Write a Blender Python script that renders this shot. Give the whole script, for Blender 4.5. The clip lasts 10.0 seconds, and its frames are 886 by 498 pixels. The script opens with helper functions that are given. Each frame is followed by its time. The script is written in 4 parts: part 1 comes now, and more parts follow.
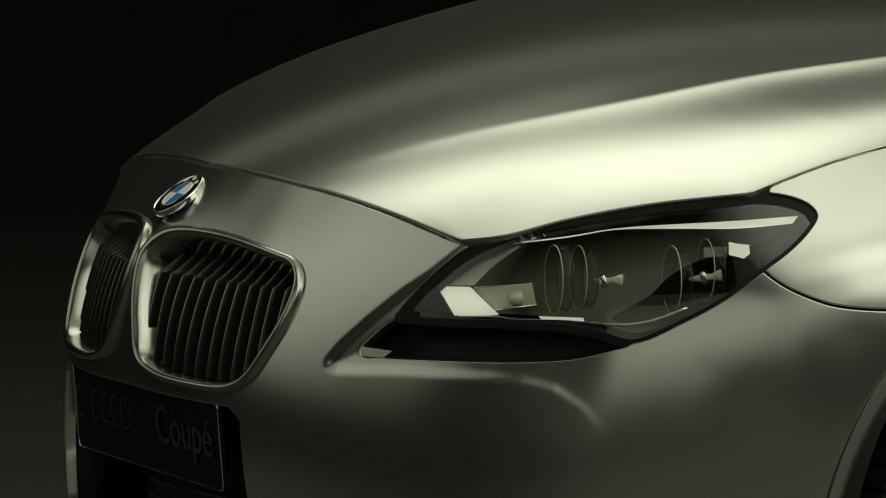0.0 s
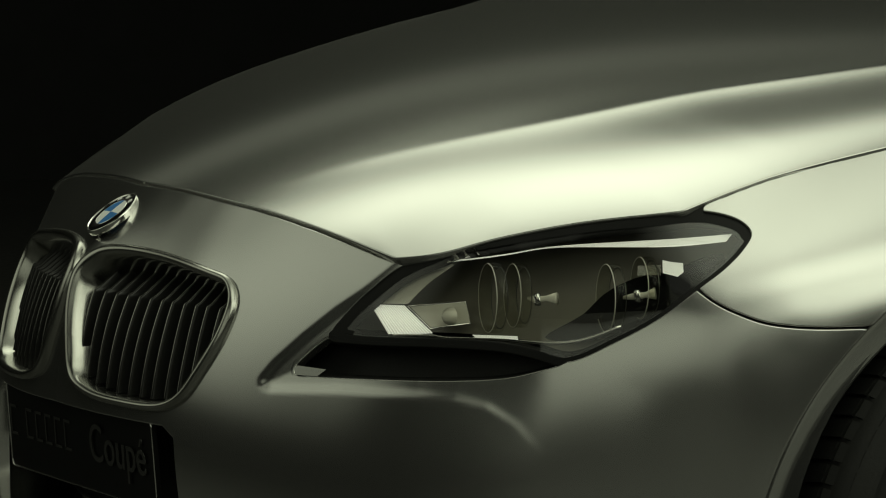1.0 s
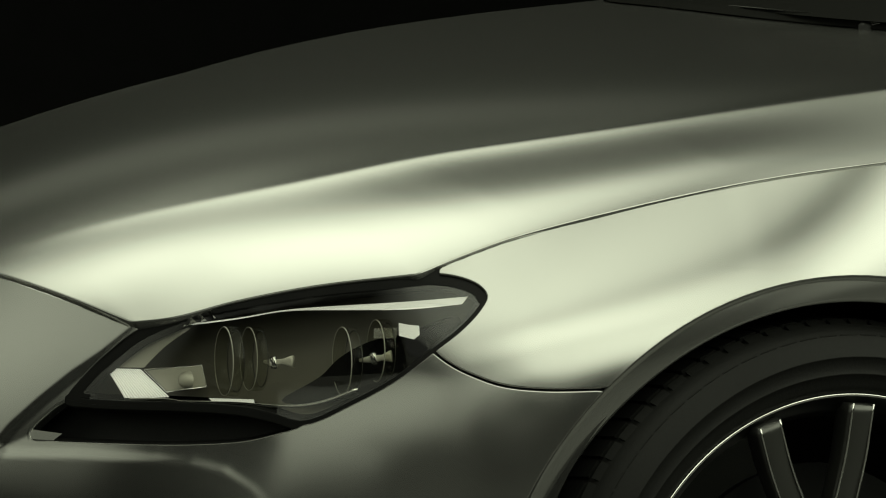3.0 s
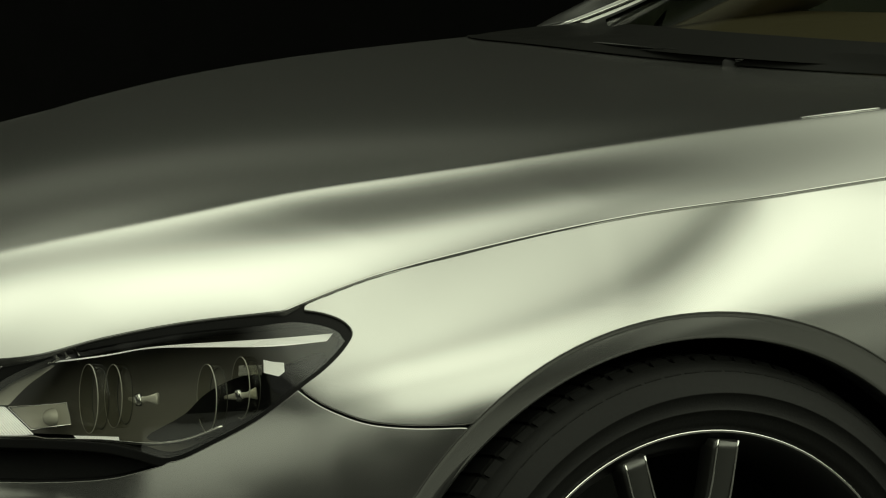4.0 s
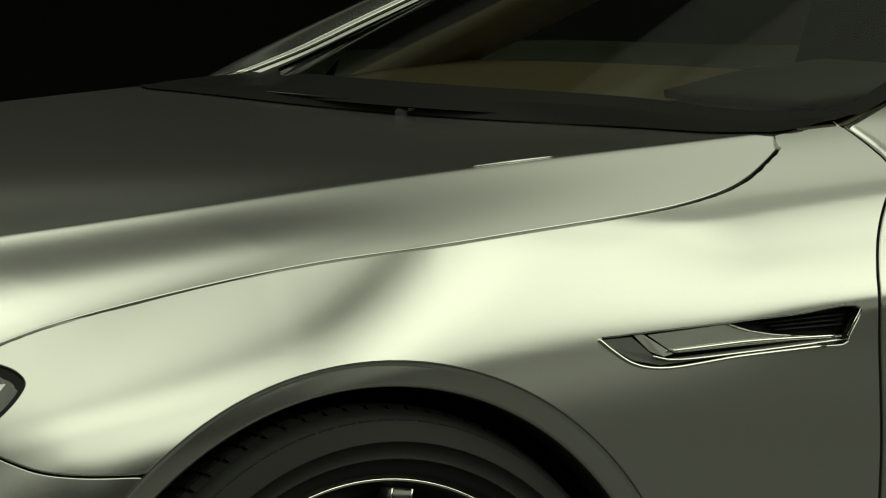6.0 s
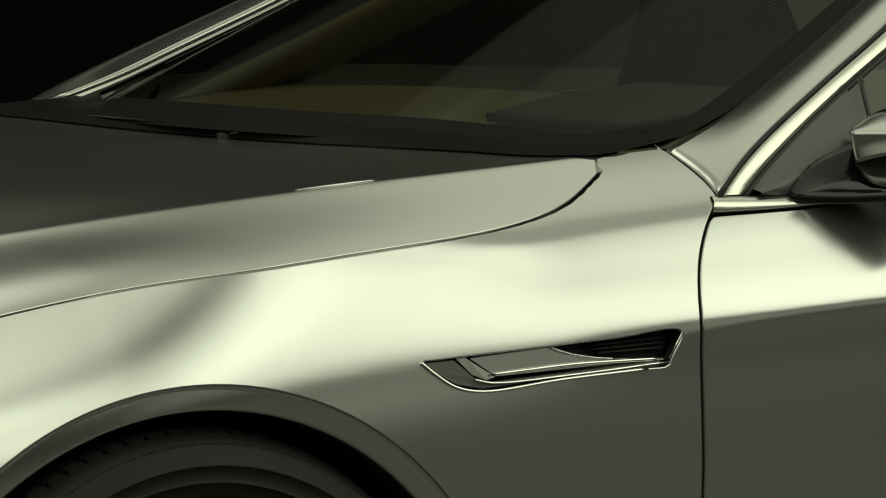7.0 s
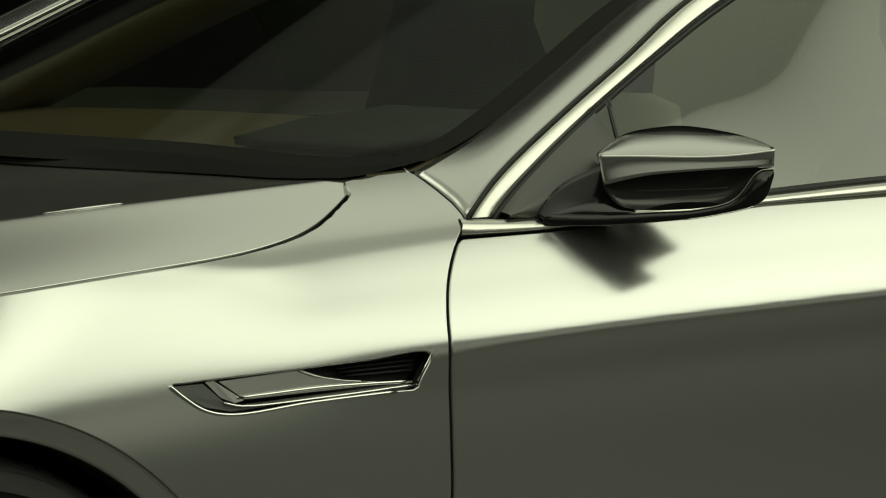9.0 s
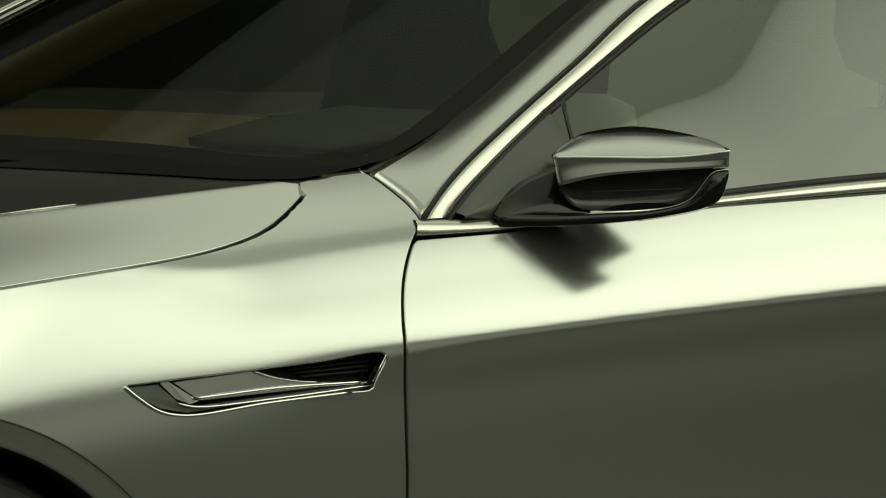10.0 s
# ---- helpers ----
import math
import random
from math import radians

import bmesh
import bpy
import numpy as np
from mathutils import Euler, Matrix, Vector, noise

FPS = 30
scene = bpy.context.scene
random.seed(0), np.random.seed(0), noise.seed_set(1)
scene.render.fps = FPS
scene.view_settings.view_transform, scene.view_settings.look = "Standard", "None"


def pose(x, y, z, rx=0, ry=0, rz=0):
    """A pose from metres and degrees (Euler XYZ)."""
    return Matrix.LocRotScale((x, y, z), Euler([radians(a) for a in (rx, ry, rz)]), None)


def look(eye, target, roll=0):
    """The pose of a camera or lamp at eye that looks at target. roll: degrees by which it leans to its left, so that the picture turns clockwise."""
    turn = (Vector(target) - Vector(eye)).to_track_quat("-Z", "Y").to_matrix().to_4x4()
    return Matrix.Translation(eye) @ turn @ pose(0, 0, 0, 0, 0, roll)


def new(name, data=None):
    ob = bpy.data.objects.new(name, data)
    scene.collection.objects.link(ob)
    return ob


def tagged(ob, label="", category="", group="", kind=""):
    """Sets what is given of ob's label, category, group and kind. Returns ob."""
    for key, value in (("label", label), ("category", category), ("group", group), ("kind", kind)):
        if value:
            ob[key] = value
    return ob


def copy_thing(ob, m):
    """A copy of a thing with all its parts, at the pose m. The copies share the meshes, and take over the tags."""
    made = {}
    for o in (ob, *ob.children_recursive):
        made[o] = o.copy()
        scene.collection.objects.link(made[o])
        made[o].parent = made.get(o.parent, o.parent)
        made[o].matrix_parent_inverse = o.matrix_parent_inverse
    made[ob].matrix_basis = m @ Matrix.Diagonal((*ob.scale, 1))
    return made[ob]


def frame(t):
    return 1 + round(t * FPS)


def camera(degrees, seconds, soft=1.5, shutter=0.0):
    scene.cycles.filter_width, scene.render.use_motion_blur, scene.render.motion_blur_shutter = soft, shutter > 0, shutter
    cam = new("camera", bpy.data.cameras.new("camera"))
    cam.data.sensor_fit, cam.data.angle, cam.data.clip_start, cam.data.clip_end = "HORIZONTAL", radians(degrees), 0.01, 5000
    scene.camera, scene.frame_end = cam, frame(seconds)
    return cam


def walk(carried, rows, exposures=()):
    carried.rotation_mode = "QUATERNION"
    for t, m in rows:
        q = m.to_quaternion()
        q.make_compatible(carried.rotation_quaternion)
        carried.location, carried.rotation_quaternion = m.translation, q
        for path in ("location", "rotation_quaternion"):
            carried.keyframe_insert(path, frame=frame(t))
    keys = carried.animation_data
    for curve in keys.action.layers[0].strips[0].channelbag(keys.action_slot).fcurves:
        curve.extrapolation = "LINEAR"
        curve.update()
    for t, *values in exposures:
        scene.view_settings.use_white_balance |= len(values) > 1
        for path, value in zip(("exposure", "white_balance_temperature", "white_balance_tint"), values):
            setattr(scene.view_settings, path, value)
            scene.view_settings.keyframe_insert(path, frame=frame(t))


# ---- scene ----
# ---- camera: a long lens on a tripod that pans along the car ----
EYE = (-3.464, -6.674, 1.262)
cam = camera(7.97, 10.0, soft=1.1)
AIMS = [
    (0.0, -0.5891, -0.3210, 0.6474), (0.5, -0.5607, -0.3332, 0.6548), (1.0, -0.5225, -0.3495, 0.6689),
    (1.5, -0.4712, -0.3718, 0.6882), (2.0, -0.4091, -0.3999, 0.7088), (2.5, -0.3325, -0.4361, 0.7272),
    (2.7, -0.3029, -0.4506, 0.7328), (3.8, -0.1533, -0.5253, 0.7751), (4.0, -0.1278, -0.5383, 0.7858),
    (4.5, -0.0523, -0.5784, 0.8060), (5.0, 0.0217, -0.6193, 0.8214), (5.5, 0.0999, -0.6640, 0.8344),
    (5.7, 0.1332, -0.6836, 0.8388), (6.8, 0.3196, -0.7975, 0.8689), (7.0, 0.3507, -0.8172, 0.8751),
    (7.5, 0.4250, -0.8655, 0.8865), (8.0, 0.4887, -0.9081, 0.8962), (8.5, 0.5384, -0.9421, 0.9012),
    (9.0, 0.5801, -0.9712, 0.9049), (9.5, 0.6058, -0.9895, 0.9063), (10.0, 0.6205, -1.0000, 0.9066),
]
walk(cam, [(t, look(EYE, (x, y, z), 0.96)) for t, x, y, z in AIMS])

# ---- light: a dark studio, lit by softboxes out of view that are placed to suit the paint's reflections ----
world = bpy.data.worlds.new("studio_dark")
world.use_nodes = True
world.node_tree.nodes["Background"].inputs["Color"].default_value = (0.004, 0.004, 0.0035, 1)
scene.world = world


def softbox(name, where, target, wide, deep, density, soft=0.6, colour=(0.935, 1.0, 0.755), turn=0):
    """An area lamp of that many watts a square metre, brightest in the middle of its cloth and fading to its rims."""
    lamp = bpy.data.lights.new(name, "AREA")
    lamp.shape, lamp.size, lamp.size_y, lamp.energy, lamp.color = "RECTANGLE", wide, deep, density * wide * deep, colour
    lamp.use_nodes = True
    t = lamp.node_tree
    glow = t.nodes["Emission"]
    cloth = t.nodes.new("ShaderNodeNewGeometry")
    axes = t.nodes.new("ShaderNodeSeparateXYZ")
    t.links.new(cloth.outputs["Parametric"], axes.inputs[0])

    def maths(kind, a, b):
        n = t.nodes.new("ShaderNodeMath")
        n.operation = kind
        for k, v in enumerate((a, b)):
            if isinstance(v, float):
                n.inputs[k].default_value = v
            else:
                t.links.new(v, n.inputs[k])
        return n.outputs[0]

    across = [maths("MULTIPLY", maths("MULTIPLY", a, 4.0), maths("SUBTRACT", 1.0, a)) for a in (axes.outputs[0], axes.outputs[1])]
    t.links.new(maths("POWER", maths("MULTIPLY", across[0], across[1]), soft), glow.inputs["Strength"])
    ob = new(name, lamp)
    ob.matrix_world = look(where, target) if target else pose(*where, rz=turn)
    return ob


softbox("side_softbox", (4.25, -3.75, 3.0), (4.15, -3.35, 0.0), 6.5, 5.6, 6.5, 0.38)
softbox("wing_softbox", (-0.4, -5.2, 3.0), (-0.3, -4.3, 0.0), 5.2, 4.4, 5.0, 0.6)
softbox("front_wing_softbox", (-1.1, -2.1, 3.0), None, 2.9, 3.6, 3.6, 0.7)
softbox("top_softbox", (0.9, -0.4, 2.95), None, 6.0, 3.6, 1.5, 0.3)
softbox("overhead_softbox", (-0.15, 1.85, 3.0), None, 2.6, 1.8, 6.8, 0.75, turn=27)
softbox("rear_softbox", (2.3, 0.9, 3.05), None, 3.2, 2.8, 1.15, 0.25)
# unseen fill lamps, added to brighten bonnet top, nose, bumper and lower sides
softbox("far_softbox", (1.2, 5.6, 3.0), None, 5.0, 2.4, 0.45, 0.8)
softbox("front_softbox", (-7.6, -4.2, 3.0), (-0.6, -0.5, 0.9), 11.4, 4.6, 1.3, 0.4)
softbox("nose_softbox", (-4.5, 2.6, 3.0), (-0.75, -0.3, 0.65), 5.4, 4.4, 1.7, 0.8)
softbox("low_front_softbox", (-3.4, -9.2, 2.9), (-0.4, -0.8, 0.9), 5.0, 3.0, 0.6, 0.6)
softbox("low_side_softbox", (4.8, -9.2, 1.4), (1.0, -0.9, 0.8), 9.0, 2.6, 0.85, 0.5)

# ---- materials ----
def material(name, colour=(0.5, 0.5, 0.5), metallic=0.0, roughness=0.5, **more):
    m = bpy.data.materials.new(name)
    m.use_nodes = True
    b = m.node_tree.nodes["Principled BSDF"]
    b.inputs["Base Color"].default_value = (*colour, 1)
    b.inputs["Metallic"].default_value = metallic
    b.inputs["Roughness"].default_value = roughness
    for key, value in more.items():
        b.inputs[key.replace("_", " ")].default_value = value
    return m


PAINT = material("satin_silver_paint", (0.55, 0.55, 0.53), 0.95, 0.19)
CHROME = material("satin_chrome", (0.8, 0.8, 0.77), 1.0, 0.12)
BRIGHT = material("polished_chrome", (0.9, 0.9, 0.88), 1.0, 0.05)
BLACK = material("gloss_black", (0.006, 0.006, 0.006), 0.0, 0.15)
GASKET = material("black_gasket", (0.004, 0.004, 0.004), 0.0, 0.5, Specular_IOR_Level=0.2)
DARK = material("matt_black", (0.008, 0.008, 0.008), 0.0, 0.6)
GREY = material("dark_trim", (0.10, 0.10, 0.095), 0.3, 0.4)
BOWL = material("lamp_reflector", (0.22, 0.21, 0.175), 0.3, 0.35)
SLAT = material("slat_satin_black", (0.018, 0.018, 0.017), 0.3, 0.25)
RUBBER = material("tyre_rubber", (0.012, 0.012, 0.0115), 0.0, 0.6, Specular_IOR_Level=0.22)
RIM = material("dark_alloy", (0.05, 0.05, 0.05), 0.8, 0.3)
SPOKE = material("graphite_alloy", (0.11, 0.11, 0.105), 0.8, 0.3)
FLOOR = material("studio_floor", (0.042, 0.042, 0.040), 0.0, 0.5)
WALL = material("studio_black_cloth", (0.004, 0.004, 0.004), 0.0, 0.9)
LEATHER = material("beige_leather", (0.125, 0.094, 0.060), 0.0, 0.5)
PALE = material("pale_leather", (0.45, 0.45, 0.40), 0.0, 0.55)
# the white lenses get a weak added glow, as they came out too dull
DIFFUSER = material("white_diffuser", (0.85, 0.85, 0.80), 0.0, 0.3, Emission_Color=(0.95, 1.0, 0.84, 1), Emission_Strength=0.28)
BLUE = material("blue_enamel", (0.03, 0.17, 0.45), 0.0, 0.45)
WHITE = material("white_enamel", (0.8, 0.8, 0.78), 0.0, 0.45)
FRAME = material("brushed_grille_frame", (0.42, 0.42, 0.39), 1.0, 0.22)
TRIM = material("satin_window_trim", (0.62, 0.61, 0.56), 1.0, 0.26)
SCOOP = material("dark_gloss_scoop", (0.07, 0.07, 0.066), 0.6, 0.22)
RING = material("clear_ring", (0.66, 0.64, 0.56), 0.1, 0.25)
LETTER = material("grey_lettering", (0.030, 0.030, 0.028), 0.0, 0.5)


def grain(m, scale, bump=0.0, rough=0.0, depth=0.001):
    """Fine relief and uneven gloss at true size."""
    t = m.node_tree
    b = t.nodes["Principled BSDF"]
    place = t.nodes.new("ShaderNodeTexCoord")
    noise = t.nodes.new("ShaderNodeTexNoise")
    noise.inputs["Scale"].default_value, noise.inputs["Detail"].default_value = scale, 4.0
    t.links.new(place.outputs["Object"], noise.inputs["Vector"])
    if bump:
        relief = t.nodes.new("ShaderNodeBump")
        relief.inputs["Strength"].default_value, relief.inputs["Distance"].default_value = bump, depth
        t.links.new(noise.outputs["Fac"], relief.inputs["Height"])
        t.links.new(relief.outputs["Normal"], b.inputs["Normal"])
    if rough:
        wide = t.nodes.new("ShaderNodeTexNoise")
        wide.inputs["Scale"].default_value, wide.inputs["Detail"].default_value = scale / 40, 3.0
        t.links.new(place.outputs["Object"], wide.inputs["Vector"])
        both_scales = t.nodes.new("ShaderNodeMath")
        both_scales.operation = "ADD"
        t.links.new(noise.outputs["Fac"], both_scales.inputs[0])
        t.links.new(wide.outputs["Fac"], both_scales.inputs[1])
        span = t.nodes.new("ShaderNodeMapRange")
        base = b.inputs["Roughness"].default_value
        span.inputs["From Min"].default_value, span.inputs["From Max"].default_value = 0.6, 1.4
        span.inputs["To Min"].default_value, span.inputs["To Max"].default_value = base - rough, base + rough
        t.links.new(both_scales.outputs[0], span.inputs["Value"])
        t.links.new(span.outputs["Result"], b.inputs["Roughness"])


grain(PAINT, 2200, rough=0.004)
grain(RUBBER, 260, 0.35, 0.08)
grain(LEATHER, 420, 0.3, 0.06)
grain(FLOOR, 60, 0.2, 0.1)
grain(WALL, 500, 0.3, 0.05)
grain(DARK, 300, 0.15, 0.08)
grain(FRAME, 500, rough=0.04)


def glass(name, tint, gloss_most=0.85, gloss_least=0.045):
    """Thin clear pane: straight-through with a Fresnel gloss."""
    m = bpy.data.materials.new(name)
    m.use_nodes = True
    t = m.node_tree
    t.nodes.clear()
    out = t.nodes.new("ShaderNodeOutputMaterial")
    mix = t.nodes.new("ShaderNodeMixShader")
    clear = t.nodes.new("ShaderNodeBsdfTransparent")
    gloss = t.nodes.new("ShaderNodeBsdfGlossy")
    face = t.nodes.new("ShaderNodeLayerWeight")
    face.inputs["Blend"].default_value = 0.5
    power = t.nodes.new("ShaderNodeMath")
    power.operation = "POWER"
    power.inputs[1].default_value = 4.0
    fres = t.nodes.new("ShaderNodeMath")
    fres.operation = "MULTIPLY_ADD"
    fres.inputs[1].default_value, fres.inputs[2].default_value = gloss_most, gloss_least
    t.links.new(face.outputs["Facing"], power.inputs[0])
    t.links.new(power.outputs[0], fres.inputs[0])
    clear.inputs["Color"].default_value = (*tint, 1)
    gloss.inputs["Roughness"].default_value = 0.02
    t.links.new(fres.outputs[0], mix.inputs[0])
    t.links.new(clear.outputs[0], mix.inputs[1])
    t.links.new(gloss.outputs[0], mix.inputs[2])
    t.links.new(mix.outputs[0], out.inputs[0])
    return m


GLASS = glass("lamp_glass", (0.93, 0.93, 0.90), 0.45, 0.09)
RING_GLASS = glass("ring_glass", (0.90, 0.90, 0.86), 0.25, 0.01)
SIDE_GLASS = glass("side_window_glass", (0.40, 0.45, 0.36), 0.85, 0.17)
SCREEN = glass("windscreen_glass", (0.55, 0.58, 0.5), 0.22, 0.013)


# ---- geometry helpers ----
def smooth_curve(points, n=12, closed=False):
    """A Catmull-Rom curve through points, with n steps a span."""
    p = np.array(points, float)
    if closed:
        p = np.vstack([p[-1], p, p[0], p[1]])
    else:
        p = np.vstack([2 * p[0] - p[1], p, 2 * p[-1] - p[-2]])
    out = []
    for a, b, c, d in zip(p[:-3], p[1:-2], p[2:-1], p[3:]):
        ta = max(np.linalg.norm(b - a), 1e-9) ** 0.5
        tb = max(np.linalg.norm(c - b), 1e-9) ** 0.5
        tc = max(np.linalg.norm(d - c), 1e-9) ** 0.5
        m1 = (b - a) / ta - (c - a) / (ta + tb) + (c - b) / tb
        m2 = (c - b) / tb - (d - b) / (tb + tc) + (d - c) / tc
        for k in range(n):
            s = k / n
            out.append((2 * s**3 - 3 * s**2 + 1) * b + (s**3 - 2 * s**2 + s) * tb * m1 + (3 * s**2 - 2 * s**3) * c + (s**3 - s**2) * tb * m2)
    if not closed:
        out.append(p[-2])
    return np.array(out)


def along(points, n):
    """n points evenly spaced along a polyline."""
    p = np.asarray(points, float)
    d = np.r_[0, np.cumsum(np.linalg.norm(np.diff(p, axis=0), axis=1))]
    s = np.linspace(0, d[-1], n)
    return np.stack([np.interp(s, d, p[:, k]) for k in range(p.shape[1])], 1)


class Plate:
    """A thin-plate surface w(u, v) through control points."""

    def __init__(self, uv, w, stiff=1e-4):
        self.uv = np.asarray(uv, float)
        n = len(self.uv)
        k = self.kernel(self.uv) + np.diag(np.broadcast_to(stiff, n))
        q = np.c_[np.ones(n), self.uv]
        a = np.block([[k, q], [q.T, np.zeros((3, 3))]])
        self.c = np.linalg.solve(a, np.r_[w, 0, 0, 0])

    def kernel(self, uv):
        d2 = ((uv[:, None] - self.uv[None]) ** 2).sum(2) + 1e-12
        return 0.5 * d2 * np.log(d2)

    def __call__(self, uv):
        uv = np.asarray(uv, float)
        out = np.empty(len(uv))
        for i in range(0, len(uv), 8192):
            b = uv[i:i + 8192]
            out[i:i + 8192] = self.kernel(b) @ self.c[:-3] + np.c_[np.ones(len(b)), b] @ self.c[-3:]
        return out


def inside(points, outline):
    """Signed distance to a closed outline in its plane, positive inside."""
    p, o = np.asarray(points, float), np.asarray(outline, float)
    best, wind = np.full(len(p), 1e9), np.zeros(len(p), bool)
    for a, b in zip(o, np.roll(o, -1, 0)):
        ab = b - a
        t = np.clip(((p - a) @ ab) / max(ab @ ab, 1e-12), 0, 1)
        best = np.minimum(best, ((p - a - t[:, None] * ab) ** 2).sum(1))
        if a[1] != b[1]:
            cross = ((a[1] > p[:, 1]) != (b[1] > p[:, 1])) & (p[:, 0] < (b[0] - a[0]) * (p[:, 1] - a[1]) / (b[1] - a[1]) + a[0])
            wind ^= cross
    return np.where(wind, 1, -1) * np.sqrt(best)


def above(points, line):
    """Signed distance to an open line, positive on its left."""
    p, o = np.asarray(points, float), np.asarray(line, float)
    best, sign = np.full(len(p), 1e9), np.ones(len(p))
    last = len(o) - 2
    for i, (a, b) in enumerate(zip(o[:-1], o[1:])):
        ab = b - a
        t = ((p - a) @ ab) / max(ab @ ab, 1e-12)
        t = np.clip(t, -1e9 if i == 0 else 0, 1e9 if i == last else 1)
        d = p - a - t[:, None] * ab
        d2 = (d**2).sum(1)
        near = d2 < best - 1e-12
        best = np.where(near, d2, best)
        sign = np.where(near, np.sign(ab[0] * (p[:, 1] - a[1]) - ab[1] * (p[:, 0] - a[0]) + 1e-15), sign)
    return sign * np.sqrt(best)


def grid_faces(nu, nv):
    i = np.arange(nu * nv).reshape(nu, nv)
    return np.stack([i[:-1, :-1], i[1:, :-1], i[1:, 1:], i[:-1, 1:]], -1).reshape(-1, 4)


def clip(verts, faces, field):
    """Keeps the part of a mesh where field > 0, with clean cut edges. field: one value a vertex."""
    v, f = [tuple(p) for p in verts], np.asarray(field, float)
    cut, out = {}, []

    def cross(a, b):
        key = (a, b) if a < b else (b, a)
        if key not in cut:
            s = f[a] / (f[a] - f[b])
            cut[key] = len(v)
            v.append(tuple((1 - s) * x + s * y for x, y in zip(v[a], v[b])))
        return cut[key]

    for face in faces:
        face = [int(k) for k in face]
        state = [f[k] > 0 for k in face]
        if all(state):
            out.append(face)
        elif any(state):
            made = []
            for a, b in zip(face, face[1:] + face[:1]):
                if f[a] > 0:
                    made.append(a)
                if (f[a] > 0) != (f[b] > 0):
                    made.append(cross(a, b))
            if len(made) > 2:
                out.append(made)
    used = sorted({k for face in out for k in face})
    index = {k: i for i, k in enumerate(used)}
    return np.array([v[k] for k in used]), [[index[k] for k in face] for face in out]


def grid_normals(v, nu, nv):
    g = np.asarray(v).reshape(nu, nv, 3)
    n = np.cross(np.gradient(g, axis=0), np.gradient(g, axis=1)).reshape(-1, 3)
    return n / np.maximum(np.linalg.norm(n, axis=1), 1e-12)[:, None]


def panel(name, vn, faces, mat, parent, label="", flange=0.014):
    """A sheet-metal panel from points with normals: the outer skin and a flange folded in along every edge."""
    vn = np.asarray(vn, float)
    p, n = vn[:, :3], vn[:, 3:6] / np.maximum(np.linalg.norm(vn[:, 3:6], axis=1), 1e-9)[:, None]
    count = {}
    for f in faces:
        for a, b in zip(f, list(f[1:]) + list(f[:1])):
            key = (min(a, b), max(a, b))
            count[key] = (a, b) if key not in count else None
    verts, polys, normals = list(p), [list(f) for f in faces], list(n)
    edges = [e for e in count.values() if e] if flange else []
    side = {}
    for a, b in edges:
        d = np.cross(p[b] - p[a], n[a] + n[b])
        for k in (a, b):
            side[k] = side.get(k, 0) + d
    ring = {}
    for k, d in side.items():
        e = d / max(np.linalg.norm(d), 1e-12)
        ring[k] = len(verts)
        soft = (e + n[k]) / np.linalg.norm(e + n[k])
        verts += [p[k] + e * .0011 - n[k] * .0006, p[k] + e * .0019 - n[k] * .0022, p[k] + e * .0019 - n[k] * flange]
        normals += [soft, e, e]
    for a, b in edges:
        polys.append([b, a, ring[a], ring[b]])
        polys.append([ring[b], ring[a], ring[a] + 1, ring[b] + 1])
        polys.append([ring[b] + 1, ring[a] + 1, ring[a] + 2, ring[b] + 2])
    me = bpy.data.meshes.new(name)
    me.from_pydata([tuple(map(float, k)) for k in verts], [], [list(map(int, k)) for k in polys])
    me.materials.append(mat)
    me.shade_smooth()
    me.normals_split_custom_set_from_vertices([tuple(map(float, k)) for k in normals])
    ob = new(name, me)
    ob.parent = parent
    if label:
        ob["label"] = label
    return ob


def flip(vn):
    """Points with normals, mirrored to the car's other side."""
    return np.asarray(vn) * ((1, -1, 1, 1, -1, 1)[:np.asarray(vn).shape[1]])


def turned(faces):
    return [list(reversed(list(f))) for f in faces]


def mesh_object(name, verts, faces, mat, parent=None, label="", smooth=True, thick=0.0, weld=0.0):
    me = bpy.data.meshes.new(name)
    me.from_pydata([tuple(map(float, p)) for p in verts], [], [list(map(int, k)) for k in faces])
    me.validate()
    if weld:
        bm = bmesh.new()
        bm.from_mesh(me)
        bmesh.ops.remove_doubles(bm, verts=bm.verts, dist=weld)
        bm.to_mesh(me)
        bm.free()
    me.materials.append(mat)
    if smooth:
        me.shade_smooth()
    ob = new(name, me)
    if parent:
        ob.parent = parent
    if label:
        ob["label"] = label
    if thick:
        mod = ob.modifiers.new("thickness", "SOLIDIFY")
        mod.thickness, mod.offset = thick, -1
    return ob


def mirrored(verts, faces):
    v = np.array(verts, float)
    v[:, 1] *= -1
    return v, [list(reversed(list(k))) for k in faces]


def both(verts, faces):
    """A half and its mirror image in one mesh."""
    v, f = mirrored(verts, faces)
    n = len(verts)
    return np.vstack([verts, v]), [list(k) for k in faces] + [[i + n for i in k] for k in f]


def oblique(verts):
    """The three-quarter elevation, close to the camera's view and fitted to it, in which the outlines of lamps and
    grilles are drawn.
    """
    v = np.asarray(verts)
    return np.c_[0.866 * v[:, 0] - 0.5 * v[:, 1], v[:, 2]]


def thing(name, label, category, where=(0, 0, 0), group="", kind=""):
    ob = new(name)
    ob.location = where
    return tagged(ob, label, category, group, kind)


